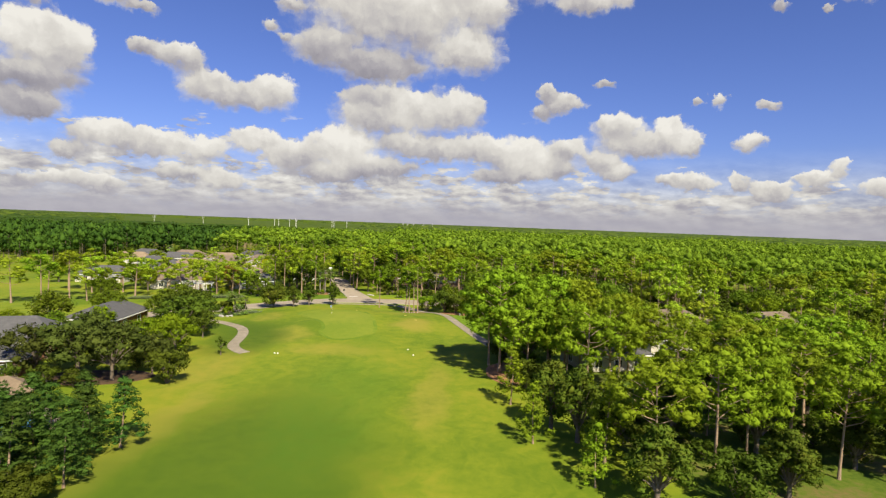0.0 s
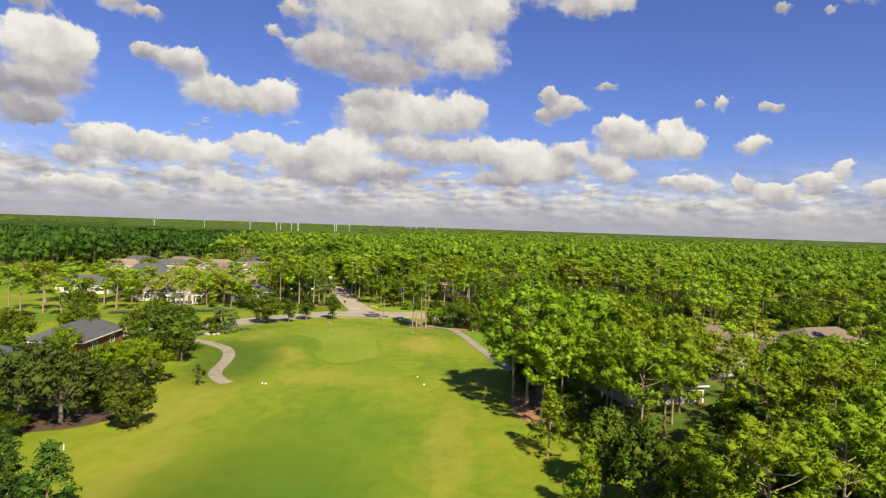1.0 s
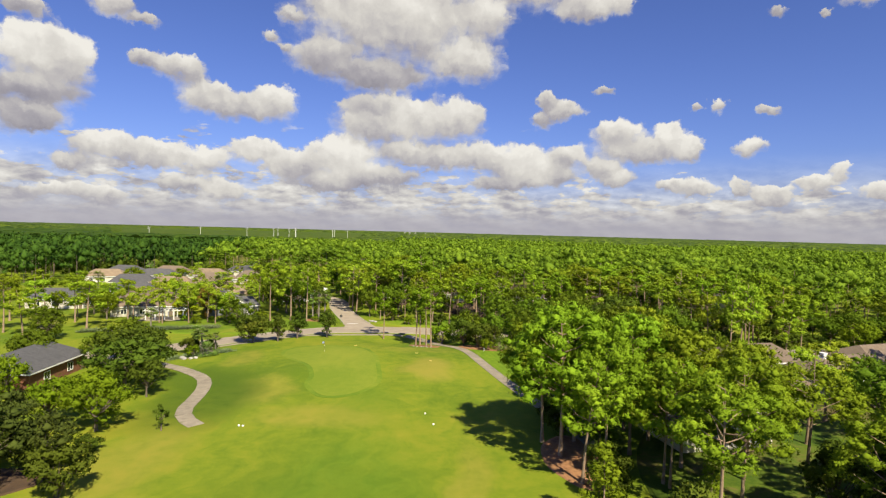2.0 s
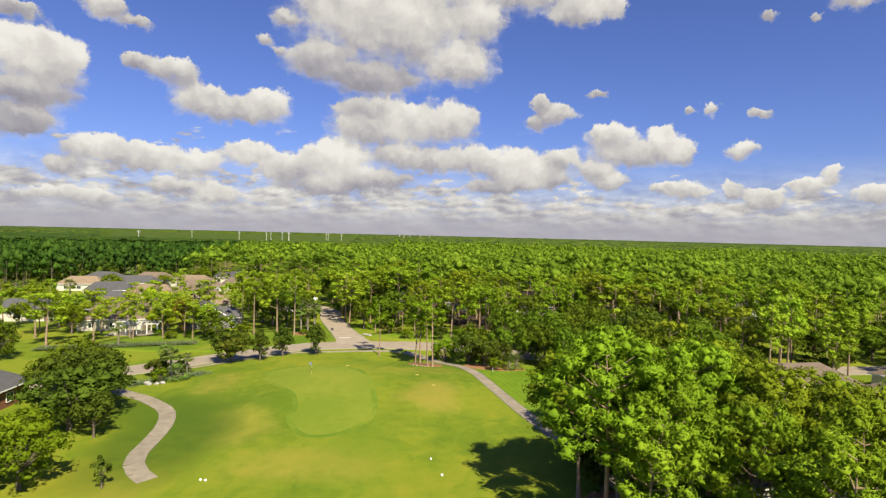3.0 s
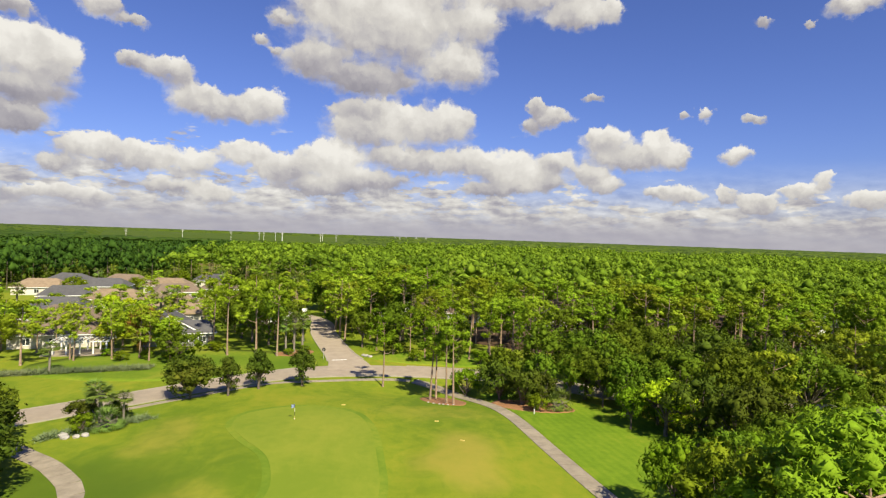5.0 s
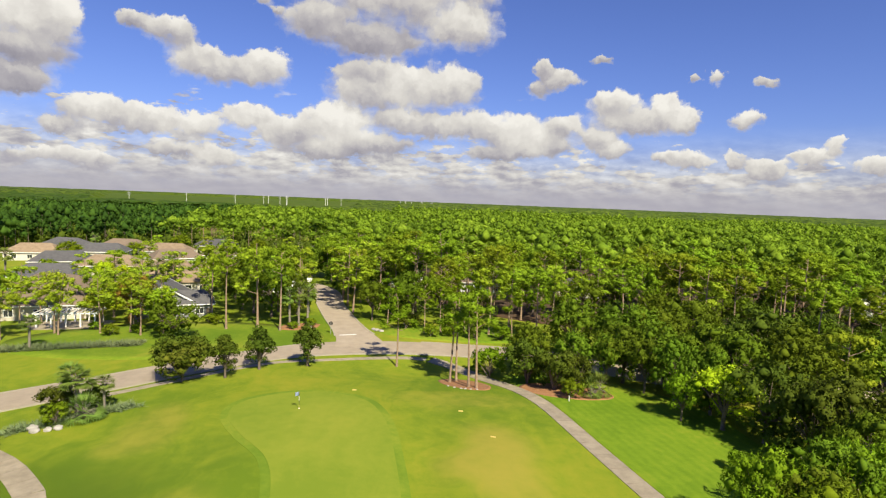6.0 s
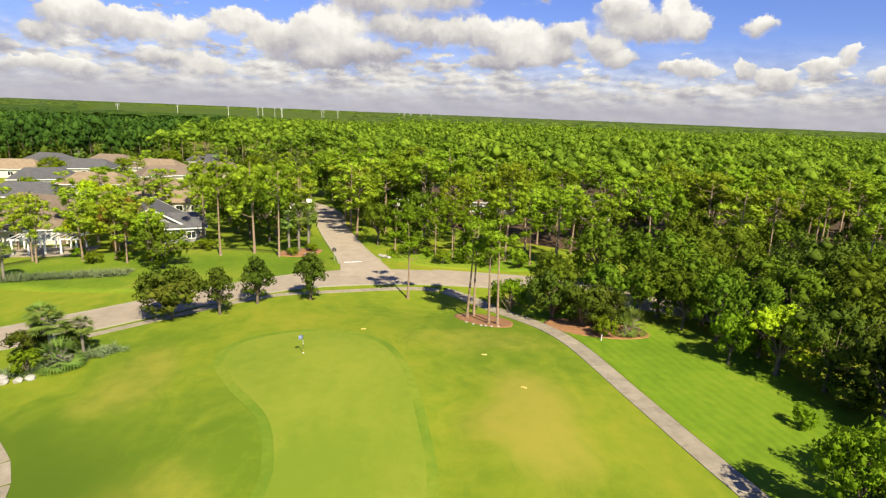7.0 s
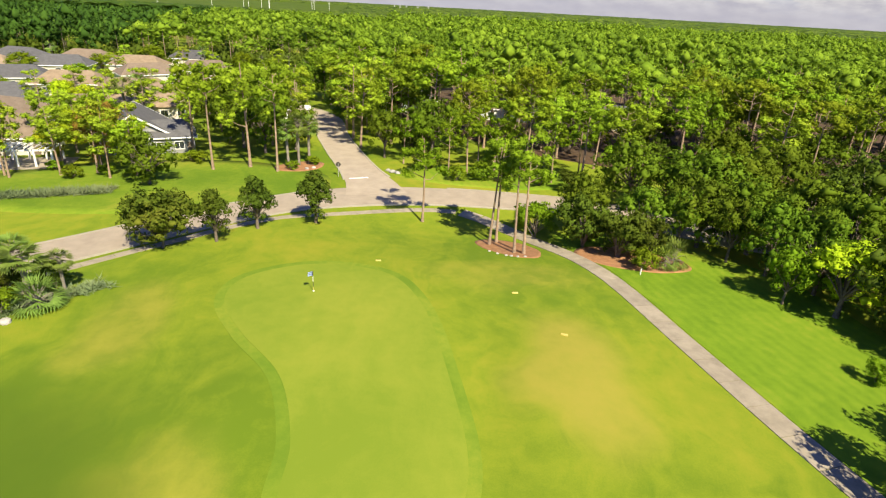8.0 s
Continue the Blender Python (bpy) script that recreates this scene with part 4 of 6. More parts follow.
# street corner and front lawns
for k, x, y, h, w in (
    ("round_tree", -49.5, 159.9, 7.1, 1.0), ("magnolia", -44.2, 162.3, 6.6, 1.0), ("magnolia", -40.8, 167.1, 7.0, 1.0), ("magnolia", -34.1, 170.4, 7.2, 1.05), ("tall_pine", -55.98, 193.2, 18.9, 0.9),
    ("pale_pine", -50.85, 195.6, 20.7, 1.0), ("tall_pine", -45.5, 193.6, 19.0, 0.9), ("tall_pine", -61.7, 199.0, 18.0, 0.9), ("cabbage_palm", -81.2, 173.6, 4.6, 1.3), ("pale_pine", -84.6, 184.6, 14.0, 0.9),
    ("cabbage_palm", -44.1, 196.0, 6.8, 1.0), ("cabbage_palm", -42.8, 198.0, 7.4, 1.0), ("cabbage_palm", -41.2, 199.6, 7.0, 1.0), ("oak", -62.2, 183.6, 7.8, 1.05), ("oak", -51.0, 206.0, 11.0, 0.9),
    ("oak", -56.0, 209.0, 12.0, 0.9), ("oak", -46.0, 209.0, 10.0, 0.8), ("oak", -60.0, 213.0, 12.0, 0.9), ("pale_pine", -83.2, 183.5, 13.0, 1.0), ("pale_pine", -77.2, 186.0, 12.5, 1.2),
):
    plant(k, x, y, h, w)
for k, x, y, h, w in (
    ("pale_pine", -69.3, 185.5, 12.0, 1.1), ("pale_pine", -72.5, 188.0, 12.5, 1.1), ("rusty_tree", -74.5, 192.5, 9.5, 0.8), ("pale_pine", -34.0, 213.5, 17.0, 1.2), ("oak", -28.5, 206.5, 9.0, 0.8),
    ("tall_pine", -27.3, 236.6, 18.0, 1.0), ("tall_pine", -25.7, 233.4, 18.0, 1.0), ("pale_pine", -36.8, 221.5, 18.0, 1.2), ("pale_pine", -39.2, 230.0, 18.0, 1.2), ("oak", -40.8, 238.5, 12.0, 0.9),
    ("pale_pine", -49.5, 226.0, 17.0, 1.1), ("pale_pine", -47.5, 218.0, 17.0, 1.0), ("airy_pine", -24.5, 203.0, 11.0, 1.0), ("airy_pine", -16.5, 196.5, 12.0, 0.9), ("pale_pine", -90.0, 178.5, 15.0, 1.2),
    ("pale_pine", -97.0, 172.0, 16.0, 1.3), ("pale_pine", -66.0, 187.5, 10.5, 1.3), ("yellow_tree", -67.5, 189.5, 8.5, 0.9), ("pale_pine", -79.5, 190.5, 11.0, 1.3), ("pale_pine", -75.5, 196.5, 12.0, 1.2),
):
    plant(k, x, y, h, w)
for k, x, y, h, w in (
    ("pale_pine", -92.0, 191.0, 12.0, 1.2), ("pale_pine", -87.5, 199.0, 12.5, 1.2), ("cabbage_palm", -86.0, 224.0, 8.0, 1.1), ("cabbage_palm", -84.0, 226.5, 8.5, 1.1), ("cabbage_palm", -81.5, 224.5, 7.5, 1.1),
    ("pale_pine", -103.0, 190.0, 13.0, 1.2),
):
    plant(k, x, y, h, w)
# garden trees between the pale houses
for k, x, y, h, w in (
    ("pale_pine", -86.0, 206.0, 11.0, 1.2), ("pale_pine", -83.5, 213.5, 11.5, 1.2), ("bright_oak", -88.5, 217.5, 8.0, 0.9), ("pale_pine", -80.5, 222.0, 12.0, 1.2), ("pale_pine", -91.5, 211.0, 10.5, 1.2),
    ("yellow_tree", -82.5, 199.5, 8.0, 1.0), ("pale_pine", -95.0, 189.5, 11.5, 1.2), ("bright_oak", -101.5, 187.5, 8.0, 0.9), ("pale_pine", -90.0, 241.0, 13.0, 1.2), ("pale_pine", -75.5, 227.0, 13.0, 1.2),
    ("bright_oak", -72.0, 234.0, 10.0, 0.9), ("pale_pine", -99.0, 240.5, 12.0, 1.2), ("pale_pine", -108.5, 230.0, 11.5, 1.2), ("rusty_tree", -79.0, 203.5, 8.5, 0.9), ("pale_pine", -106.0, 204.5, 12.0, 1.2),
):
    plant(k, x, y, h, w)
# slender pines on the straw bed, and the planting across the path
for k, x, y, h, w in (
    ("airy_pine", -20.2, 174.9, 14.3, 1.0), ("slim_pine", -11.2, 167.9, 15.2, 1.0), ("slim_pine", -10.3, 169.5, 15.8, 1.0), ("slim_pine", -8.4, 164.9, 15.6, 1.0), ("slim_pine", -7.2, 164.6, 16.2, 1.0),
    ("shrub", -4.6, 172.0, 4.6, 1.15), ("shrub", -15.0, 193.5, 2.6, 1.1), ("shrub", -10.5, 194.5, 3.2, 1.1), ("dark_shrub", -6.0, 193.0, 3.5, 1.1), ("shrub", -1.0, 192.5, 3.0, 1.2),
    ("dark_shrub", 4.0, 190.0, 4.0, 1.2), ("airy_pine", -13.0, 198.0, 13.0, 1.0), ("airy_pine", -8.0, 199.0, 14.0, 1.0), ("tall_pine", -3.0, 197.0, 16.0, 1.1), ("airy_pine", 1.5, 195.0, 12.5, 1.0),
    ("tall_pine", 6.0, 193.0, 16.0, 1.1), ("tall_pine", 11.0, 190.0, 16.0, 1.1), ("dark_shrub", -20.5, 199.5, 4.0, 1.2), ("dark_shrub", 4.2, 164.2, 6.6, 0.95), ("dark_shrub", 7.6, 163.6, 5.6, 0.9),
):
    plant(k, x, y, h, w)
for k, x, y, h, w in (
    ("dark_shrub", 0.8, 167.6, 7.4, 0.95), ("shrub", 5.9, 160.0, 2.7, 0.95), ("palmetto", 10.4, 161.9, 0.85, 0.62), ("palmetto", 9.0, 160.9, 0.7, 0.6), ("oak", 8.0, 168.5, 8.0, 0.8),
    ("oak", 13.0, 167.5, 8.0, 0.7), ("oak", 2.0, 174.0, 8.5, 0.8),
):
    plant(k, x, y, h, w)
# east of the side lawn
for k, x, y, h, w in (
    ("oak", 20.5, 160.0, 9.0, 0.8), ("oak", 17.5, 163.5, 8.5, 0.7), ("oak", 23.5, 155.5, 9.0, 0.8), ("olive_tree", 27.5, 141.0, 9.5, 0.8), ("oak", 28.0, 133.5, 9.0, 0.8),
    ("dark_shrub", 26.0, 143.5, 3.5, 1.1), ("yellow_tree", 22.8, 150.6, 8.4, 1.15), ("bright_oak", 18.6, 153.0, 6.4, 0.72), ("oak", 15.8, 168.2, 9.5, 1.0), ("oak", 21.5, 166.4, 10.0, 1.0),
    ("oak", 27.5, 165.0, 10.5, 1.0), ("oak", 20.5, 178.4, 11.0, 1.1), ("oak", 11.5, 183.5, 11.0, 1.0), ("olive_tree", 26.0, 147.0, 9.8, 0.95), ("oak", 28.0, 158.0, 11.0, 0.9),
    ("olive_tree", 30.0, 139.0, 10.5, 0.9), ("oak", 24.5, 177.0, 10.5, 1.0), ("oak", 33.0, 150.0, 12.0, 0.9), ("oak", 16.5, 181.0, 9.5, 0.9), ("oak", 31.0, 180.0, 12.0, 0.9),
):
    plant(k, x, y, h, w)
for k, x, y, h, w in (
    ("oak", 38.0, 160.0, 12.0, 1.0), ("bright_oak", 23.5, 128.0, 8.5, 0.8), ("oak", 15.8, 122.0, 8.5, 0.8), ("bright_oak", 16.5, 115.0, 8.5, 0.9), ("oak", 20.0, 127.0, 9.0, 0.8),
    ("oak", 26.0, 119.0, 9.5, 0.8), ("shrub", 19.0, 139.5, 2.2, 0.9), ("bright_oak", 13.4, 125.0, 8.5, 0.72), ("bright_oak", 14.4, 118.5, 9.0, 0.75), ("oak", 12.6, 112.0, 9.0, 0.7),
    ("pale_pine", 62.0, 158.5, 18.5, 0.9), ("pale_pine", 65.2, 160.0, 21.0, 0.9), ("pale_pine", 68.5, 163.0, 20.0, 0.9), ("pale_pine", 59.0, 163.0, 18.0, 0.9), ("pale_pine", 72.0, 167.0, 19.0, 1.0),
    ("tall_pine", 55.0, 182.0, 17.0, 1.0), ("olive_tree", 39.0, 171.5, 12.5, 1.0), ("oak", 46.0, 155.0, 12.5, 1.0),
):
    plant(k, x, y, h, w)
# tall pines along the east edge of the fairway
for k, x, y, h, w in (
    ("big_pine", 11.4, 98.2, 20.4, 1.05), ("big_pine", 14.2, 103.5, 19.5, 0.85), ("big_pine", 20.5, 99.5, 19.4, 0.9), ("edge_pine", 9.8, 103.0, 18.5, 1.0), ("big_pine", 16.0, 94.5, 17.5, 0.9),
    ("big_pine", 24.5, 104.5, 18.5, 0.9), ("big_pine", 25.5, 96.0, 18.0, 0.9), ("big_pine", 35.0, 98.5, 16.0, 0.9), ("big_pine", 22.0, 90.0, 15.5, 0.8), ("big_pine", 18.5, 109.5, 17.0, 0.85),
    ("dark_shrub", 13.0, 105.5, 5.5, 1.1), ("oak", 17.0, 101.0, 9.0, 0.8), ("oak", 22.5, 108.5, 9.5, 0.8), ("big_pine", 28.0, 86.5, 16.8, 0.9), ("big_pine", 31.5, 93.0, 17.0, 0.85),
    ("edge_pine", 12.6, 90.5, 15.0, 1.0), ("young_pine", 11.6, 79.5, 9.0, 1.1), ("young_pine", 12.8, 65.2, 8.0, 1.1), ("magnolia", 16.0, 70.5, 9.5, 1.0), ("magnolia", 18.5, 66.0, 10.0, 1.0), ("young_pine", 20.5, 60.0, 11.0, 1.1),
):
    plant(k, x, y, h, w)
for k, x, y, h, w in (
    ("young_pine", 17.5, 54.0, 7.0, 1.1), ("edge_pine", 21.7, 91.1, 15.0, 0.9), ("dark_shrub", 14.5, 87.0, 5.0, 0.9), ("dark_shrub", 15.5, 93.0, 4.5, 0.9), ("edge_pine", 24.3, 55.0, 15.0, 1.1),
    ("edge_pine", 31.7, 58.3, 15.5, 1.1), ("big_pine", 36.5, 60.5, 16.5, 0.8), ("edge_pine", 42.0, 74.8, 16.0, 1.1),
):
    plant(k, x, y, h, w)

# ---------------------------------------------------------------- houses
def part(name, bm, mat, parent, label=""):
    """Links a bmesh as one mesh object under a thing or a part."""
    me = bpy.data.meshes.new(name)
    bm.normal_update()
    bm.to_mesh(me)
    bm.free()
    me.materials.append(mat)
    ob = new(name, me)
    ob.parent = parent
    if label:
        tagged(ob, label)
    return ob


def box(bm, x0, y0, z0, x1, y1, z1):
    v = [bm.verts.new(p) for p in ((x0, y0, z0), (x1, y0, z0), (x1, y1, z0), (x0, y1, z0), (x0, y0, z1), (x1, y0, z1), (x1, y1, z1), (x0, y1, z1))]
    for f in ((3, 2, 1, 0), (4, 5, 6, 7), (0, 1, 5, 4), (1, 2, 6, 5), (2, 3, 7, 6), (3, 0, 4, 7)):
        bm.faces.new([v[i] for i in f])


def box_bm(*boxes):
    bm = bmesh.new()
    for b in boxes:
        box(bm, *b)
    return bm


def roof_bm(w, d, z, rise, hip, over=0.5, thick=0.18):
    """A hipped or gabled roof with thickness, ridge along x. hip: how far the ridge ends stand in."""
    bm = bmesh.new()
    a, b = w / 2 + over, d / 2 + over
    r = a - hip
    for lower in (0, thick):
        zz = z - lower
        e = [bm.verts.new(p) for p in ((-a, -b, zz), (a, -b, zz), (a, b, zz), (-a, b, zz))]
        k = [bm.verts.new(p) for p in ((-r, 0, zz + rise), (r, 0, zz + rise))]
        faces = [(e[0], e[1], k[1], k[0]), (e[2], e[3], k[0], k[1]), (e[1], e[2], k[1]), (e[3], e[0], k[0])]
        if hip <= 0.01:
            faces = faces[:2]
        for f in faces:
            bm.faces.new(f if lower == 0 else tuple(reversed(f)))
        if lower == 0:
            top, ridge = e, k
    bm.verts.ensure_lookup_table()
    rim = [0, 1, 2, 3] if hip > 0.01 else [0, 1, 5, 2, 3, 4]
    for i in range(len(rim)):
        p, q = rim[i], rim[(i + 1) % len(rim)]
        try:
            bm.faces.new((bm.verts[p], bm.verts[p + 6], bm.verts[q + 6], bm.verts[q]))
        except ValueError:
            pass
    return bm


def gable_wall_bm(w, d, z, rise, end, thick=0.2):
    bm = bmesh.new()
    for x in (end * w / 2,):
        s = thick if x < 0 else -thick
        pts = [(-d / 2, z), (d / 2, z), (0, z + rise * 0.96)]
        a = [bm.verts.new((x, y, zz)) for y, zz in pts]
        b = [bm.verts.new((x + s, y, zz)) for y, zz in pts]
        bm.faces.new(a)
        bm.faces.new(list(reversed(b)))
        for i in range(3):
            j = (i + 1) % 3
            bm.faces.new((a[i], b[i], b[j], a[j]))
    return bm


def house(x, y, turn, w, d, eave, rise, hip, roof, wall, label, windows=3, chimney=False, arch=False, door=True):
    """A detached house: walls, roof, fascia, windows with frames and panes, door."""
    ob = tagged(new("house"), label, "house")
    ob.matrix_world = pose(x, y, gz(x, y) - 0.05, 0, 0, turn)
    t = 0.25
    part("wall", box_bm((-w / 2, -d / 2, 0, w / 2, -d / 2 + t, eave)), wall, ob)
    part("wall", box_bm((-w / 2, d / 2 - t, 0, w / 2, d / 2, eave)), wall, ob)
    part("wall", box_bm((-w / 2, -d / 2 + t, 0, -w / 2 + t, d / 2 - t, eave)), wall, ob)
    part("wall", box_bm((w / 2 - t, -d / 2 + t, 0, w / 2, d / 2 - t, eave)), wall, ob)
    if hip <= 0.01:
        for end in (-1, 1):
            part("gable", gable_wall_bm(w, d, eave, rise, end), wall, ob)
    r = part("roof", roof_bm(w, d, eave + 0.12, rise, hip), roof, ob)
    o = 0.5
    fz0, fz1 = eave - 0.16, eave + 0.08
    if hip > 0.01:
        part("fascia", box_bm((-w / 2 - o - 0.04, -d / 2 - o - 0.04, fz0, w / 2 + o + 0.04, -d / 2 - o, fz1), (-w / 2 - o - 0.04, d / 2 + o, fz0, w / 2 + o + 0.04, d / 2 + o + 0.04, fz1),
                              (-w / 2 - o - 0.04, -d / 2 - o, fz0, -w / 2 - o, d / 2 + o, fz1), (w / 2 + o, -d / 2 - o, fz0, w / 2 + o + 0.04, d / 2 + o, fz1)), WHITE, r, "white painted fascia board")
    else:
        for sx in (-1, 1):
            bm = bmesh.new()
            xx = sx * (w / 2 + o + 0.03)
            for sy in (-1, 1):
                pts = [(sy * (d / 2 + o), eave - 0.2), (sy * (d / 2 + o), eave + 0.16), (0, eave + rise + 0.16), (0, eave + rise - 0.2)]
                a = [bm.verts.new((xx - 0.04, p, q)) for p, q in pts]
                b = [bm.verts.new((xx + 0.04, p, q)) for p, q in pts]
                bm.faces.new(a)
                bm.faces.new(list(reversed(b)))
                for i in range(4):
                    bm.faces.new((a[i], b[i], b[(i + 1) % 4], a[(i + 1) % 4]))
            bmesh.ops.recalc_face_normals(bm, faces=bm.faces)
            part("fascia", bm, WHITE, r, "white painted barge board")

    def window(cx, cy, cz, ww, hh, along, face):
        win = new("window")
        win.parent = ob
        win.matrix_local = pose(cx, cy, cz, 0, 0, {"x": 0, "y": 90}[along] + (180 if face < 0 else 0))
        part("frame", box_bm((-ww / 2 - 0.1, -0.06, -hh / 2 - 0.1, -ww / 2, 0.08, hh / 2 + 0.1), (ww / 2, -0.06, -hh / 2 - 0.1, ww / 2 + 0.1, 0.08, hh / 2 + 0.1),
                             (-ww / 2, -0.06, hh / 2, ww / 2, 0.08, hh / 2 + 0.1), (-ww / 2, -0.06, -hh / 2 - 0.1, ww / 2, 0.1, -hh / 2), (-0.03, -0.05, -hh / 2, 0.03, 0.05, hh / 2)), WHITE, win, "white window frame")
        part("pane", box_bm((-ww / 2, -0.03, -hh / 2, ww / 2, 0.02, hh / 2)), GLASS, win)

    for i in range(windows):
        cx = -w / 2 + w * (i + 0.7) / (windows + 0.4)
        window(cx, -d / 2 - 0.02, eave * 0.52, 1.5, 1.3, "x", -1)
        window(cx, d / 2 + 0.02, eave * 0.52, 1.5, 1.3, "x", 1)
    for s in (-1, 1):
        window(s * (w / 2 + 0.02), 0.6, eave * 0.52, 1.4, 1.3, "y", -s)
    if door:
        part("door", box_bm((w / 2 - 1.3, -d / 2 - 0.06, 0, w / 2 - 0.35, -d / 2, 2.1)), ROOF_BROWN, ob, "brown front door")
    if chimney:
        part("chimney", box_bm((-w * 0.28, -0.5, eave + rise * 0.4, -w * 0.28 + 1.1, 0.3, eave + rise + 0.9), (-w * 0.28 - 0.08, -0.58, eave + rise + 0.9, -w * 0.28 + 1.18, 0.38, eave + rise + 1.0)), WHITE if wall is not BRICK else BRICK, ob)
    if arch:
        bm = bmesh.new()
        xx = w / 2 + 0.03
        rim = [(0.9 * math.cos(k * math.pi / 12), 0.9 * math.sin(k * math.pi / 12)) for k in range(13)]
        a = [bm.verts.new((xx, p, eave + rise * 0.22 + q)) for p, q in rim]
        b = [bm.verts.new((xx + 0.05, p * 0.9, eave + rise * 0.22 + q * 0.9)) for p, q in rim]
        bm.faces.new(b)
        for i in range(12):
            bm.faces.new((a[i], a[i + 1], b[i + 1], b[i]))
        part("arched_window", bm, GLASS, ob, "half-round gable window")
        bm = bmesh.new()
        for q0, q1 in zip(rim, rim[1:]):
            v = [bm.verts.new((xx + 0.06, k * p, eave + rise * 0.22 + k * q)) for k, (p, q) in ((1.0, q0), (1.0, q1), (1.18, q1), (1.18, q0))]
            bm.faces.new(v)
        box(bm, xx - 0.02, -1.1, eave + rise * 0.22 - 0.14, xx + 0.08, 1.1, eave + rise * 0.22 - 0.01)
        part("arch_trim", bm, WHITE, ob, "white arched trim")
    TAKEN.append((x, y, max(w, d) * 0.62 + 1.5))
    return ob


GREY_BRICK = "brick house with grey shingled roof and white fascia"
house(-80.0, 98.0, 20, 20, 13, 3.1, 3.6, 5.0, ROOF_GREY, BRICK, GREY_BRICK, 4, chimney=True)
house(-71.0, 86.0, 20, 9, 8, 2.8, 1.8, 3.0, ROOF_GREY, BRICK, GREY_BRICK, 2)
house(-77.0, 125.0, 95, 16, 11, 3.0, 2.6, 2.6, ROOF_GREY, BRICK, GREY_BRICK, 2)
house(-75.5, 207.0, 295, 14, 11, 3.4, 3.6, 0.0, ROOF_GREY, SIDING, "grey gabled house with white trim and arched window", 3, arch=True)
house(-69.0, 205.5, 25, 9, 8, 3.0, 2.4, 2.0, ROOF_GREY, SIDING, "low grey wing of a gabled house", 2)
TAN = "pale stucco house with tan tiled roof"
for x, y, turn, w, d, e, r, h in ((-97, 200, 20, 17, 12, 3.0, 3.2, 4), (-106, 217, -15, 18, 12, 3.0, 3.2, 4), (-93, 228, 30, 15, 11, 3.0, 2.8, 3), (-98, 252, 25, 18, 12, 3.0, 3.2, 4), (-83, 236, 20, 12, 9, 2.9, 2.4, 0.0)):
    house(x, y, turn, w, d, e, r, h, ROOF_TAN if y != 217 and y != 200 else ROOF_BROWN, STUCCO, TAN if y not in (217, 200) else "pale stucco house with brown roof", 3)
for x, y, turn, m in ((-120, 262, 15, ROOF_TAN), (-122, 236, 10, ROOF_GREY), (-112, 288, 40, ROOF_BROWN), (-125, 310, 5, ROOF_TAN), (-146, 300, 15, ROOF_GREY), (-150, 322, 0, ROOF_BROWN), (-172, 318, -10, ROOF_GREY), (-100, 305, 20, ROOF_BROWN), (-140, 268, 25, ROOF_GREY), (-130, 210, 10, ROOF_GREY), (-165, 290, 15, ROOF_TAN), (-118, 340, 0, ROOF_GREY)):
    house(x, y, turn, 17, 11, 3.0, 3.0, 4.0, m, STUCCO, "pale stucco house with low hipped roof", 3)
BROWN = "low house with brown shingled hip roof among pines"
house(33.0, 107.0, 15, 14, 10, 3.0, 2.2, 3.5, ROOF_GREY, STUCCO, "low house with grey roof under pines", 3)
for x, y, turn, w, d in ((72, 137, 25, 18, 12), (90, 151, 20, 18, 12), (50, 126, 30, 16, 11), (62, 148, 10, 15, 11)):
    house(x, y, turn, w, d, 3.0, 2.8, 4.0, ROOF_BROWN, STUCCO, BROWN, 3, chimney=(x == 72))
house(103, 236, 10, 14, 11, 5.8, 3.0, 3.5, ROOF_GREY, WHITE, "two-storey white house among pines", 3)
house(-27, 262, 8, 14, 10, 3.2, 3.0, 3.0, ROOF_GREY, WHITE, "white house behind pine trunks", 3)
house(0, 256, -5, 14, 10, 3.0, 2.6, 3.0, ROOF_BROWN, WHITE, "white house behind pine trunks", 3)
house(28, 250, 0, 14, 10, 3.0, 2.6, 3.0, ROOF_GREY, STUCCO, "pale house behind pine trunks", 3)
house(-61, 243, 15, 12, 10, 3.2, 2.8, 3.0, ROOF_GREY, WHITE, "white house behind pines at the street", 2)


# ---------------------------------------------------------------- woods
def near_line(line, x, y, r):
    return any((p.x - x) ** 2 + (p.y - y) ** 2 < r * r for p in line)


def free(x, y, gap):
    return all((x - a) ** 2 + (y - b) ** 2 > max(gap, r) ** 2 for a, b, r in TAKEN) and not near_line(MAIN, x, y, 5.5) and not near_line(NORTH, x, y, 5.2)


def scatter(seed, n, x0, x1, y0, y1, gap, kinds, inside=None, group=""):
    rnd = random.Random(seed)
    made = 0
    for _ in range(n * 12):
        x, y = rnd.uniform(x0, x1), rnd.uniform(y0, y1)
        if (inside is None or inside(x, y)) and free(x, y, gap):
            k, lo, hi, w = rnd.choice(kinds)
            plant(k, x, y, rnd.uniform(lo, hi), w * rnd.uniform(0.9, 1.15), group=group)
            made += 1
            if made >= n:
                break


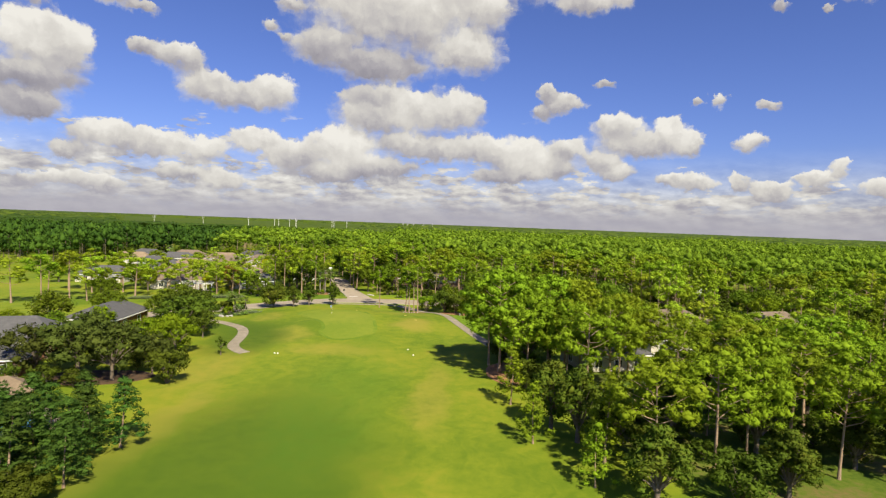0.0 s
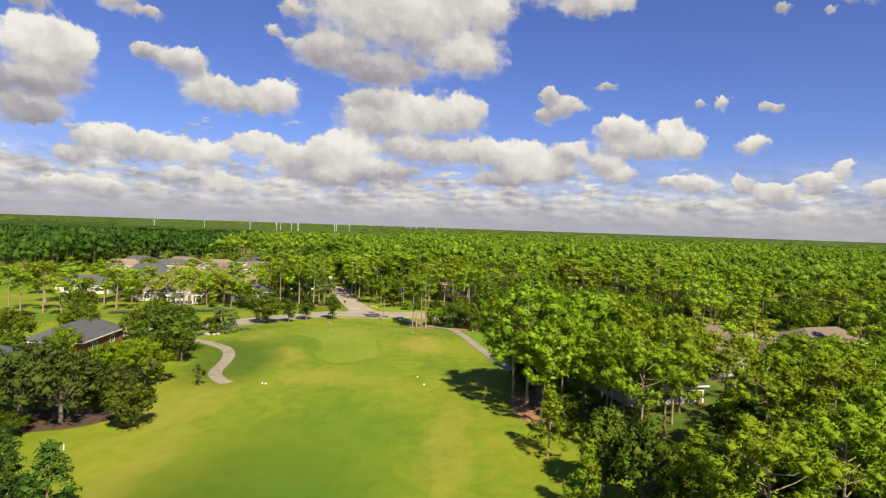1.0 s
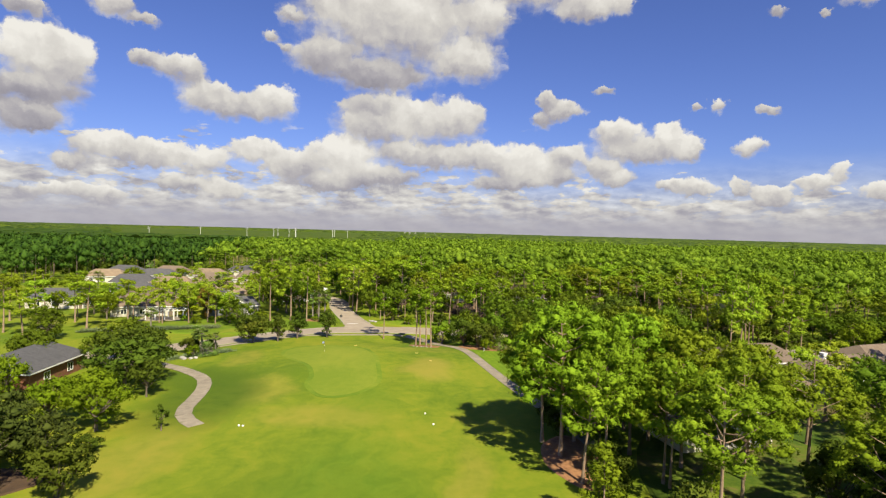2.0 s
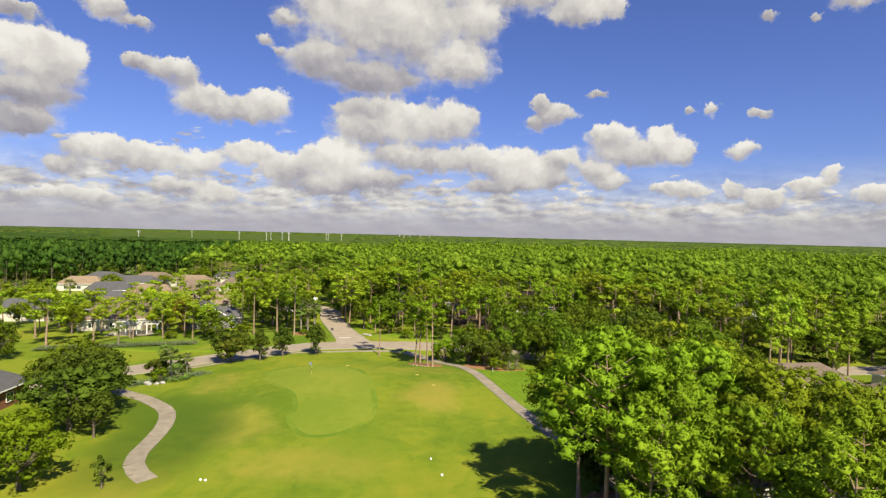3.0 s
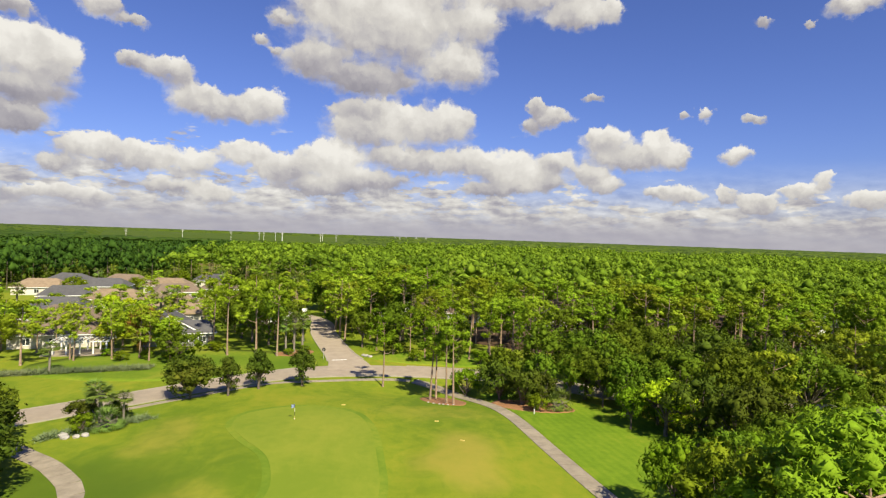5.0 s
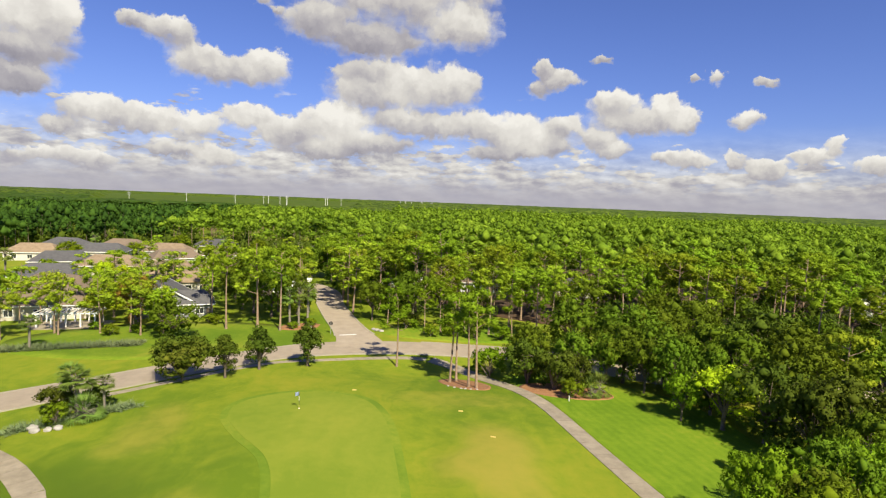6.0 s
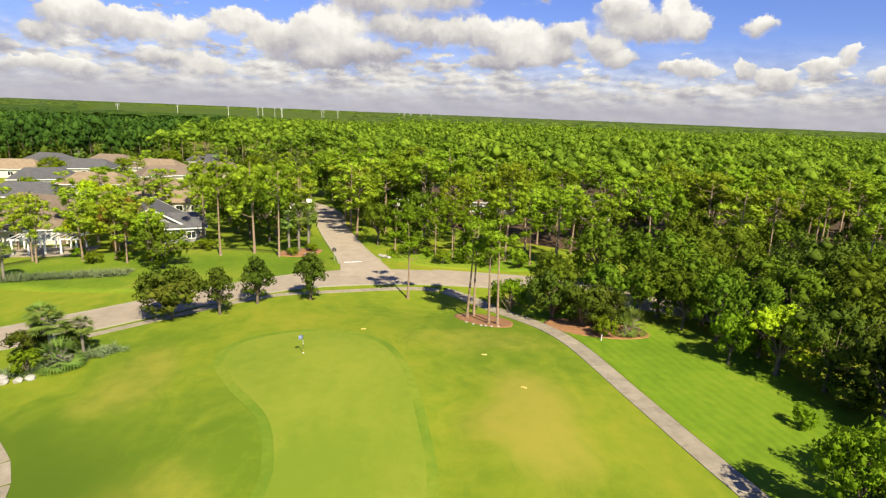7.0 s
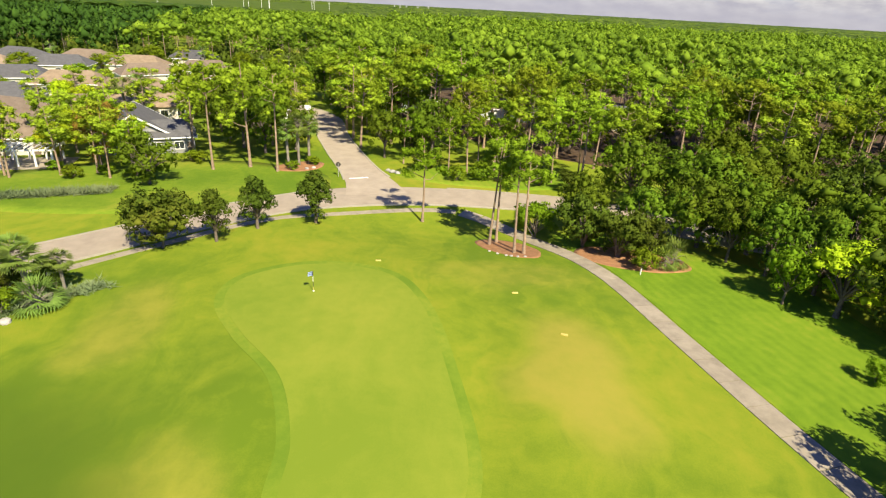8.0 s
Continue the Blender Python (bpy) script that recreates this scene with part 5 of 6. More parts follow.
PINES = [("tall_pine", 15, 19, 1.1), ("tall_pine", 14, 18, 1.15), ("big_pine", 14, 17, 0.9), ("tall_pine", 16, 20, 1.0), ("oak", 8, 11, 0.9), ("pale_pine", 14, 17, 1.1)]
EAST_EDGE = [("edge_pine", 13, 16.5, 1.1), ("edge_pine", 13, 16, 1.15), ("edge_pine", 14, 17, 1.1), ("magnolia", 7, 10, 1.1)]
scatter(1, 50, 19, 75, 54, 96, 6.4, EAST_EDGE, lambda x, y: x > 22 and not (30 < x < 44 and 62 < y < 76) and not (24 < x < 34 and 74 < y < 86))
scatter(15, 30, 19, 62, 50, 90, 3.6, [("dark_shrub", 3, 5.5, 1.2), ("young_pine", 5, 9, 1.1), ("magnolia", 6, 9, 1.1), ("dark_shrub", 2.5, 4, 1.3)], lambda x, y: x > 20 + (y < 60) * 2)
scatter(2, 32, 24, 130, 96, 180, 8.0, [("bright_oak", 8, 12, 1.0), ("tall_pine", 13, 17, 1.2), ("oak", 8, 11, 1.0), ("pale_pine", 13, 16, 1.2)], lambda x, y: x > 30 + (y > 125) * 4 and not (46 < x < 84 and 116 < y < 152))
scatter(16, 34, 36, 112, 122, 188, 4.6, [("dark_shrub", 3, 5.5, 1.3), ("oak", 6, 9, 0.9), ("dark_oak", 6, 9, 0.9), ("pale_pine", 14, 18, 1.0), ("dark_shrub", 2.5, 4, 1.3)], lambda x, y: not (44 < x < 66 and y < 152))
scatter(18, 46, 46, 128, 150, 206, 3.8, [("oak", 6, 9, 0.9), ("dark_shrub", 3, 5.5, 1.3), ("olive_tree", 6, 8.5, 0.9), ("tall_pine", 14, 18, 1.1)])
scatter(17, 30, -112, -62, 194, 262, 4.2, [("pale_pine", 9, 13, 1.2), ("pale_pine", 8, 11, 1.3), ("bright_oak", 6, 9, 0.9), ("yellow_tree", 6, 8, 1.0)])
scatter(3, 90, -22, 110, 192, 240, 5.6, [("tall_pine", 13, 20, 1.15), ("tall_pine", 15, 22, 1.25), ("oak", 8, 12, 0.9), ("big_pine", 15, 19, 0.85), ("slim_pine", 14, 18, 1.2), ("pale_pine", 15, 19, 1.1)],
        lambda x, y: y > 203 - 0.12 * x and x > -30 - (y - 190) * 0.05 and not (12 < x < 30 and y < 215))
scatter(4, 26, -30, 140, 196, 240, 5.0, [("dark_shrub", 3, 5.5, 1.2), ("shrub", 2, 4, 1.2)], lambda x, y: y > 208 - 0.1 * x)
scatter(10, 15, -112, -70, 186, 216, 4.6, [("pale_pine", 7.5, 10.5, 1.5), ("pale_pine", 7, 9.5, 1.6), ("yellow_tree", 5, 8, 1.0)], lambda x, y: y > 188 - 0.1 * (x + 70) * (x > -70) and (x + 86) ** 2 / 80 + (y - 189) ** 2 / 30 > 1)
scatter(11, 36, -29, 30, 197, 240, 5.2, [("tall_pine", 15, 19.5, 1.1), ("tall_pine", 14, 18, 1.15), ("slim_pine", 13, 17, 1.3), ("oak", 8, 11, 0.9), ("airy_pine", 11, 14, 1.0)], lambda x, y: x > -26 - (y - 197) * 0.17 and y > 200 + max(0, x) * 0.1 and not (8 < x < 26 and y < 212))
scatter(12, 18, -56, -22, 246, 275, 4.6, [("tall_pine", 15, 19, 1.15), ("oak", 10, 13, 1.0), ("tall_pine", 14, 17, 1.2)])
scatter(13, 12, -42, -28, 214, 262, 4.6, [("pale_pine", 14, 18, 1.1), ("airy_pine", 11, 14, 1.0), ("oak", 8, 11, 0.8)], lambda x, y: x > -35 - (y - 214) * 0.3)
scatter(14, 24, 62, 165, 166, 240, 6.5, [("tall_pine", 14, 18, 1.1), ("pale_pine", 15, 19, 1.0), ("oak", 8, 12, 1.0), ("bright_oak", 8, 11, 1.0)])
scatter(5, 34, -160, -66, 196, 330, 7.0, [("pale_pine", 9, 13, 1.35), ("bright_oak", 5, 8, 1.1), ("pale_pine", 8, 11, 1.5), ("bright_oak", 6, 9, 1.0), ("cabbage_palm", 6, 8, 1.0)])
scatter(6, 16, -125, -84, 150, 190, 7.5, [("pale_pine", 13, 16, 1.2), ("tall_pine", 13, 16, 1.2), ("oak", 6, 8, 1.0)], lambda x, y: x < -92 or y > 176)
scatter(7, 14, -66, -44, 204, 262, 5.5, [("pale_pine", 14, 18, 1.0), ("pale_pine", 16, 19, 1.0), ("oak", 9, 12, 0.8)], lambda x, y: x < -50 - (y - 204) * 0.12)
scatter(8, 10, -110, -75, 60, 92, 7.5, [("oak", 6, 8, 1.0), ("tall_pine", 11, 14, 1.1)])
scatter(9, 9, -92, -70, 100, 136, 7.0, [("oak", 5, 7, 0.9), ("bright_oak", 5, 7, 0.9)])


def far_tree_arrays(rng, xy, hs, rs, lobes, blades, blade, mid=0.74, half=0.20):
    """Round-topped crowns of many far trees, joined: each a cap with lower lobes round it and a loose coat of leaves."""
    n = len(xy)
    a = (np.arange(lobes) * 2.4)[None] + rng.uniform(0, 6.28, (n, 1)) + rng.uniform(-0.4, 0.4, (n, lobes))
    out = rng.uniform(0.42, 0.80, (n, lobes))
    lift = rng.uniform(-0.75, 0.30, (n, lobes))
    wide = rng.uniform(0.30, 0.56, (n, lobes))
    out[:, 0], lift[:, 0], wide[:, 0] = 0.08, 0.30, 0.66
    hv = (hs * half)[:, None]
    c = np.stack([xy[:, :1] + out * np.cos(a) * rs[:, None], xy[:, 1:] + out * np.sin(a) * rs[:, None], (hs * mid)[:, None] + lift * hv], -1).reshape(-1, 3)
    size = np.stack([wide * rs[:, None], wide * rs[:, None], wide * 1.15 * hv], -1).reshape(-1, 3)
    outs = np.stack([np.cos(a) * out, np.sin(a) * out, 0.3 + 0 * a], -1).reshape(-1, 3)
    p, q = leafy_lumps(rng, c, size * 0.62), coat(rng, c, size, outs, blades, 3, blade, blade * 0.5)
    return np.concatenate([p[0], q[0]]), np.concatenate([p[1], q[1] + len(p[0])]), np.concatenate([p[2], q[2]])


def far_trunks(rng, xy, hs):
    n = len(xy)
    off = np.array([(0.16, 0), (-0.08, 0.14), (-0.08, -0.14)])
    lo = np.concatenate([np.repeat(xy[:, None, :], 3, 1) + off, np.full((n, 3, 1), -0.1)], -1)
    hi = np.concatenate([np.repeat(xy[:, None, :], 3, 1) + off * 0.5, np.repeat((hs * 0.8)[:, None, None], 3, 1)], -1)
    v = np.concatenate([lo, hi], 1).reshape(-1, 3)
    b = (np.arange(n) * 6)[:, None, None]
    f = np.array([(0, 1, 4), (0, 4, 3), (1, 2, 5), (1, 5, 4), (2, 0, 3), (2, 3, 5)])[None]
    return v, (b + f).reshape(-1, 3)


def stuff(name, me, mat, label, category):
    me.materials.append(mat)
    return tagged(new(name, me), label, category, kind="stuff")


def in_field(x, y):
    """The open power-line field beyond the woods."""
    return (y > 1000) & (y < 3400) & (x < -0.12 * y - 60) & (x > -0.60 * y)


# the side of the woods where cloud shade is painted by darker colours
def cloud_shade_side(x, y):
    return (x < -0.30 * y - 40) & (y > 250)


def build_woods():
    rng = np.random.default_rng(77)
    # jittered rows of trees, in the belt behind the first houses
    step = 9.6
    gx, gy = np.meshgrid(np.arange(-760, 760, step), np.arange(180, 900, step), indexing="ij")
    xy = np.stack([gx, gy], -1).reshape(-1, 2) + rng.uniform(-3.6, 3.6, (gx.size, 2))
    x, y = xy[:, 0], xy[:, 1]
    r = np.hypot(x, y)
    ok = (r < 880) & (np.abs(x) < 0.95 * y + 30)
    ok &= (y > 262) | (x > 150) | ((y > 238) & (x > -24)) | ((x > 108) & (y > 190))
    ok &= ~((x < -62) & (x > -178) & (y < 332))
    ok &= np.hypot(x + 60, y - 278) > 16
    for a, b, rr in TAKEN:
        if b > 228:
            ok &= np.hypot(x - a, y - b) > rr * 0.75
    for p in NORTH[::3]:
        ok &= np.hypot(x - p.x, y - p.y) > 6
    ok &= rng.random(len(x)) < 0.93
    ok &= ~in_field(x, y)
    xy = xy[ok]
    hs = rng.uniform(12.0, 21.0, len(xy)) + 2.0 * np.sin(xy[:, 0] * 0.021) * np.cos(xy[:, 1] * 0.017)
    rs = 3.6 + 3.6 * rng.random(len(xy)) ** 1.3
    hs = np.where((xy[:, 1] > 480) & (xy[:, 0] < -0.10 * xy[:, 1]), hs * 0.72, hs)
    dist = np.hypot(xy[:, 0], xy[:, 1])
    # west part takes darker leaves and bark in place of a cloud's shadow
    dark = cloud_shade_side(xy[:, 0], xy[:, 1])
    for name, pick, mat, label in (("woods", ~dark, WOODS, "dense canopy of pines and oaks stretching away"), ("shady_woods", dark, CLOUD_SHADED_WOODS, "dense woods behind the houses, leaves darkened for cloud shade")):
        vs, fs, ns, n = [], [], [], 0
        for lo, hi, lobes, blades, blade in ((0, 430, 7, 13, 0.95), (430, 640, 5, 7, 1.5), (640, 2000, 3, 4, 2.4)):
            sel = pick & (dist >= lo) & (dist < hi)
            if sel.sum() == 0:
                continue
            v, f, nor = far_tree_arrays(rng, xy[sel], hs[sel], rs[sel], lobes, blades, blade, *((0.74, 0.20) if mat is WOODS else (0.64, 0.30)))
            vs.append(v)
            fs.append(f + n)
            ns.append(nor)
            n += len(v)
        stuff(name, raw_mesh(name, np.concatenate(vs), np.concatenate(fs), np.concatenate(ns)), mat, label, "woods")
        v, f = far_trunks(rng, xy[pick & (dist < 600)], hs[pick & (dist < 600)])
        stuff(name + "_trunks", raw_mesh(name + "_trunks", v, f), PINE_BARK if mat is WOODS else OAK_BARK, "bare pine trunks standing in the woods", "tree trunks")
    # undergrowth at the edge of the woods, behind the houses
    n = 420
    uxy = np.stack([rng.uniform(-330, -52, n), rng.uniform(322, 372, n)], -1)
    far_ok = np.ones(n, bool)
    for p in NORTH[::3]:
        far_ok &= np.hypot(uxy[:, 0] - p.x, uxy[:, 1] - p.y) > 6
    for a, b, rr in TAKEN:
        far_ok &= np.hypot(uxy[:, 0] - a, uxy[:, 1] - b) > rr
    uxy = uxy[far_ok]
    n = len(uxy)
    v, f, nor = far_tree_arrays(rng, uxy, rng.uniform(4, 10, n), rng.uniform(2.5, 4.8, n), 6, 12, 0.8, 0.45, 0.5)
    stuff("undergrowth", raw_mesh("undergrowth", v, f, nor), OLIVE, "dull green undergrowth along the edge of the woods", "undergrowth")
    # closed canopy out to the horizon
    az = np.radians(np.arange(-180, 180.01, 0.55))
    rad = [250.0]
    while rad[-1] < 4850:
        rad.append(rad[-1] * 1.0125 + 0.5)
    rad = np.array(rad)
    a, q = np.meshgrid(az, rad, indexing="ij")
    q = q * (1 + rng.uniform(-0.004, 0.004, q.shape))
    a = a + rng.uniform(-0.002, 0.002, a.shape)
    x, y = q * np.sin(a), q * np.cos(a)
    z = 13.0 + rng.uniform(-4.5, 4.5, q.shape) + 2.0 * np.sin(x * 0.011) * np.cos(y * 0.009)
    z = np.where(q < 1400, 11.0 + (z - 13.0) * 0.5, z)
    z = np.where(q > 2500, 15 + rng.uniform(-2.0, 3.0, q.shape), z)
    z = np.where(in_field(x, y), z * 0.22, z)
    verts = np.stack([x, y, z], -1).reshape(-1, 3)
    cx, cy = (x[:-1, :-1] + x[1:, 1:]) / 2, (y[:-1, :-1] + y[1:, 1:]) / 2
    cr, ca = np.hypot(cx, cy), np.degrees(np.arctan2(cx, cy))
    keep = ((cr > 850) | ((np.abs(ca) > 44.5) & (cr > 260 + 0 * cr) & ~((cx < 0) & (cr < 300)))) & ~in_field(cx, cy)
    dk = cloud_shade_side(cx, cy) & (cr < 1400)
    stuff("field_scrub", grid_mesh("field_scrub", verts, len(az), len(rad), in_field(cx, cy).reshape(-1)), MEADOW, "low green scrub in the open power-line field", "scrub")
    for name, sel, mat in (("far_woods", keep & ~dk, CANOPY), ("far_shady_woods", keep & dk, CLOUD_SHADED_WOODS)):
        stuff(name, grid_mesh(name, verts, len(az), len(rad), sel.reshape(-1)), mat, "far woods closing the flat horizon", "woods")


build_woods()

# ---------------------------------------------------------------- small things


def cyl(bm, x, y, z0, z1, r0, r1=None, sides=10):
    m = Matrix.Translation((x, y, (z0 + z1) / 2))
    bmesh.ops.create_cone(bm, cap_ends=True, segments=sides, radius1=r0, radius2=r0 if r1 is None else r1, depth=z1 - z0, matrix=m)
    return bm


def flagstick(x, y):
    ob = tagged(new("flagstick"), "golf flagstick with small pale blue flag in the green", "golf flag")
    ob.location = (x, y, gz(x, y) + 0.09)
    for i in range(4):
        part("pole_band", cyl(bmesh.new(), 0, 0, -0.1 + i * 0.55, 0.45 + i * 0.55, 0.025), (YELLOW_PAINT, DARK_METAL, WHITE, DARK_METAL)[i] if i != 2 else WHITE, ob)
    bm = bmesh.new()
    rows = []
    for i in range(7):
        u = i / 6
        rows.append([bm.verts.new((-0.02 - 0.46 * u, 0.05 * math.sin(u * 5), z - 0.10 * u)) for z in (1.62, 1.86, 2.08)])
    for p, q in zip(rows, rows[1:]):
        for k in range(2):
            bm.faces.new((p[k], q[k], q[k + 1], p[k + 1]))
    bmesh.ops.solidify(bm, geom=bm.faces[:], thickness=0.012)
    part("flag", bm, FLAG_BLUE, ob, "small pale blue cloth flag")
    part("cup", cyl(bmesh.new(), 0, 0, -0.05, 0.012, 0.09), WHITE, ob)


flagstick(-30.0, 149.4)


def stop_sign(x, y):
    ob = tagged(new("street_sign"), "octagonal street sign on a post seen from behind", "street sign")
    ob.location = (x, y, gz(x, y))
    part("post", cyl(bmesh.new(), 0, 0, -0.1, 2.3, 0.045), METAL, ob)
    bm = bmesh.new()
    bmesh.ops.create_cone(bm, cap_ends=True, segments=8, radius1=0.42, radius2=0.42, depth=0.02, matrix=pose(0, 0.06, 2.1, 90, 22.5, 0))
    part("plate", bm, DARK_METAL, ob, "dark octagonal plate")


stop_sign(-34.9, 192.4)


def marker(x, y, mat, name, label):
    ob = tagged(new(name), label, "tee marker")
    ob.location = (x, y, gz(x, y))
    bm = bmesh.new()
    bmesh.ops.create_icosphere(bm, subdivisions=2, radius=0.16, matrix=Matrix.Translation((0, 0, 0.12)))
    cyl(bm, 0, 0, 0, 0.12, 0.06)
    part("ball", bm, mat, ob)


for x, y, m in ((-31.6, 104.6, WHITE), (-31.0, 104.5, WHITE), (-4.8, 107.6, WHITE), (-6.2, 112.0, WHITE)):
    marker(x, y, m, "distance_marker", "small white marker ball on the fairway")


def utility_post(x, y, h, r, label):
    ob = tagged(new("marker_post"), label, "post")
    ob.location = (x, y, gz(x, y))
    part("post", cyl(bmesh.new(), 0, 0, -0.1, h, r, r * 0.9), WHITE, ob)
    part("cap", cyl(bmesh.new(), 0, 0, h, h + 0.05, r * 1.15), METAL, ob)


utility_post(5.3, 158.6, 0.8, 0.07, "short white marker post beside the shrubs")
utility_post(-45.0, 76.0, 0.7, 0.08, "short white marker post beside the oaks")


def turf_mark(x, y, w, d, turn):
    bm = bmesh.new()
    box(bm, -w / 2, -d / 2, -0.02, w / 2, d / 2, 0.09)
    bmesh.ops.bevel(bm, geom=bm.edges[:], offset=0.02, segments=1)
    me = bpy.data.meshes.new("sprinkler_box")
    bm.to_mesh(me)
    bm.free()
    me.materials.append(YELLOW_PAINT)
    ob = tagged(new("sprinkler_box", me), "small pale yellow marker plate in the turf", "marker plate")
    ob.matrix_world = pose(x, y, gz(x, y), 0, 0, turn)


for x, y, t in ((-24.6, 158.0, 10), (-6.6, 143.4, -20), (-10.0, 151.5, 5)):
    turf_mark(x, y, 0.6, 0.22, t)


def stone(x, y, s, seed):
    bm = bmesh.new()
    bmesh.ops.create_icosphere(bm, subdivisions=2, radius=s)
    rnd = random.Random(seed)
    for v in bm.verts:
        v.co *= rnd.uniform(0.82, 1.15)
        v.co.z *= 0.6
    me = bpy.data.meshes.new("stone")
    bm.to_mesh(me)
    bm.free()
    me.materials.append(STONE)
    ob = tagged(new("stone", me), "rounded pale landscaping stone beside the planting", "stone", "edging stones")
    ob.location = (x, y, gz(x, y) + s * 0.25)


for i, (x, y, s) in enumerate(((-57.2, 141.9, 0.55), (-56.0, 142.3, 0.45), (-55.2, 142.8, 0.5), (-57.9, 142.6, 0.6), (-26.2, 196.5, 0.6), (-25.2, 196.0, 0.5), (-27.0, 197.4, 0.45),
                               (-9.6, 163.2, 0.22), (-9.0, 163.0, 0.22), (-10.6, 163.8, 0.2), (-11.5, 164.8, 0.2), (-8.2, 162.9, 0.2), (-7.3, 163.0, 0.2), (-40.0, 196.8, 0.4), (-41.0, 196.0, 0.4))):
    stone(x, y, s, i)


def hedge_ball(x, y, r):
    plant("shrub", x, y, r * 1.5, 1.25, "clipped round green garden bush")


for x, y, r in ((-74.6, 184.8, 1.4), (-61.2, 197.4, 1.5), (-59.8, 197.0, 1.3), (-43.3, 195.4, 1.0), (-40.6, 199.2, 1.1), (-70.5, 187.0, 1.2), (-79.5, 188.5, 1.1), (-66.0, 187.5, 1.2)):
    hedge_ball(x, y, r)


def reed_strip():
    rng = np.random.default_rng(5)
    n = 1500
    u = rng.uniform(0, 1, n)
    x = -96 + u * 30.0 + rng.normal(0, 0.3, n)
    y = 168.0 + u * 11.6 + rng.uniform(-1.4, 1.4, n)
    c = np.stack([x, y, ground_height(x, y) + rng.uniform(0, 0.25, n)], -1)
    v, f, nor = sprays(rng, c, np.tile(np.array([[0, 0, 1.0]]), (n, 1)), 7, 1.0, 0.13, 0.38)
    stuff("ornamental_grass", raw_mesh("ornamental_grass", v, f), REED, "strip of grey-green feathery ornamental grass on the lawn", "grass")
    n = 700
    u = rng.uniform(0, 1, n)
    x = -60 + u * 9.0 + rng.normal(0, 0.5, n)
    y = 141.5 + u * 8.5 + rng.normal(0, 0.5, n)
    c = np.stack([x, y, ground_height(x, y) + rng.uniform(0, 0.2, n)], -1)
    v, f, nor = sprays(rng, c, np.tile(np.array([[0, 0, 1.0]]), (n, 1)), 7, 0.8, 0.13, 0.45)
    stuff("ornamental_grass", raw_mesh("ornamental_grass_edge", v, f), REED, "strip of dry ornamental grass along the cart path", "grass")


reed_strip()


def poolside():
    pool = tagged(new("swimming_pool"), "backyard swimming pool with pale deck and blue water", "swimming pool")
    pool.matrix_world = pose(-52.0, 63.0, 0.0, 0, 0, 50)
    part("deck", box_bm((-6, -5, -0.1, 6, -2.6, 0.14), (-6, 2.6, -0.1, 6, 5, 0.14), (-6, -2.6, -0.1, -4.2, 2.6, 0.14), (4.2, -2.6, -0.1, 6, 2.6, 0.14)), CONCRETE, pool, "pale concrete deck")
    part("water", box_bm((-4.2, -2.6, -0.1, 4.2, 2.6, 0.07)), WATER, pool, "rippled blue water")
    fence = tagged(new("fence"), "dark metal pool fence", "fence")
    fence.matrix_world = pose(-52.0, 63.0, 0.0, 0, 0, 50)
    for i in range(9):
        part("post", cyl(bmesh.new(), -6 + i * 1.5, -5.1, 0, 2.4, 0.04), DARK_METAL, fence)
    for i in range(5):
        part("post", cyl(bmesh.new(), 6.1, -4 + i * 2.2, 0, 2.4, 0.04), DARK_METAL, fence)
    part("rail", box_bm((-6, -5.13, 2.36, 6.1, -5.07, 2.42)), DARK_METAL, fence)
    part("rail", box_bm((6.07, -5.07, 2.36, 6.13, 5, 2.42)), DARK_METAL, fence)
    pav = tagged(new("pavilion"), "brick-coloured tiled pavilion roof on posts beside the pool", "pavilion")
    pav.matrix_world = pose(-57.5, 69.0, 0.0, 0, 0, 50)
    part("roof", roof_bm(7, 6, 2.7, 1.6, 2.6), ROOF_TAN, pav)
    for sx in (-3.3, 3.3):
        for sy in (-2.8, 2.8):
            part("post", cyl(bmesh.new(), sx, sy, 0, 2.7, 0.12), BRICK, pav)


poolside()


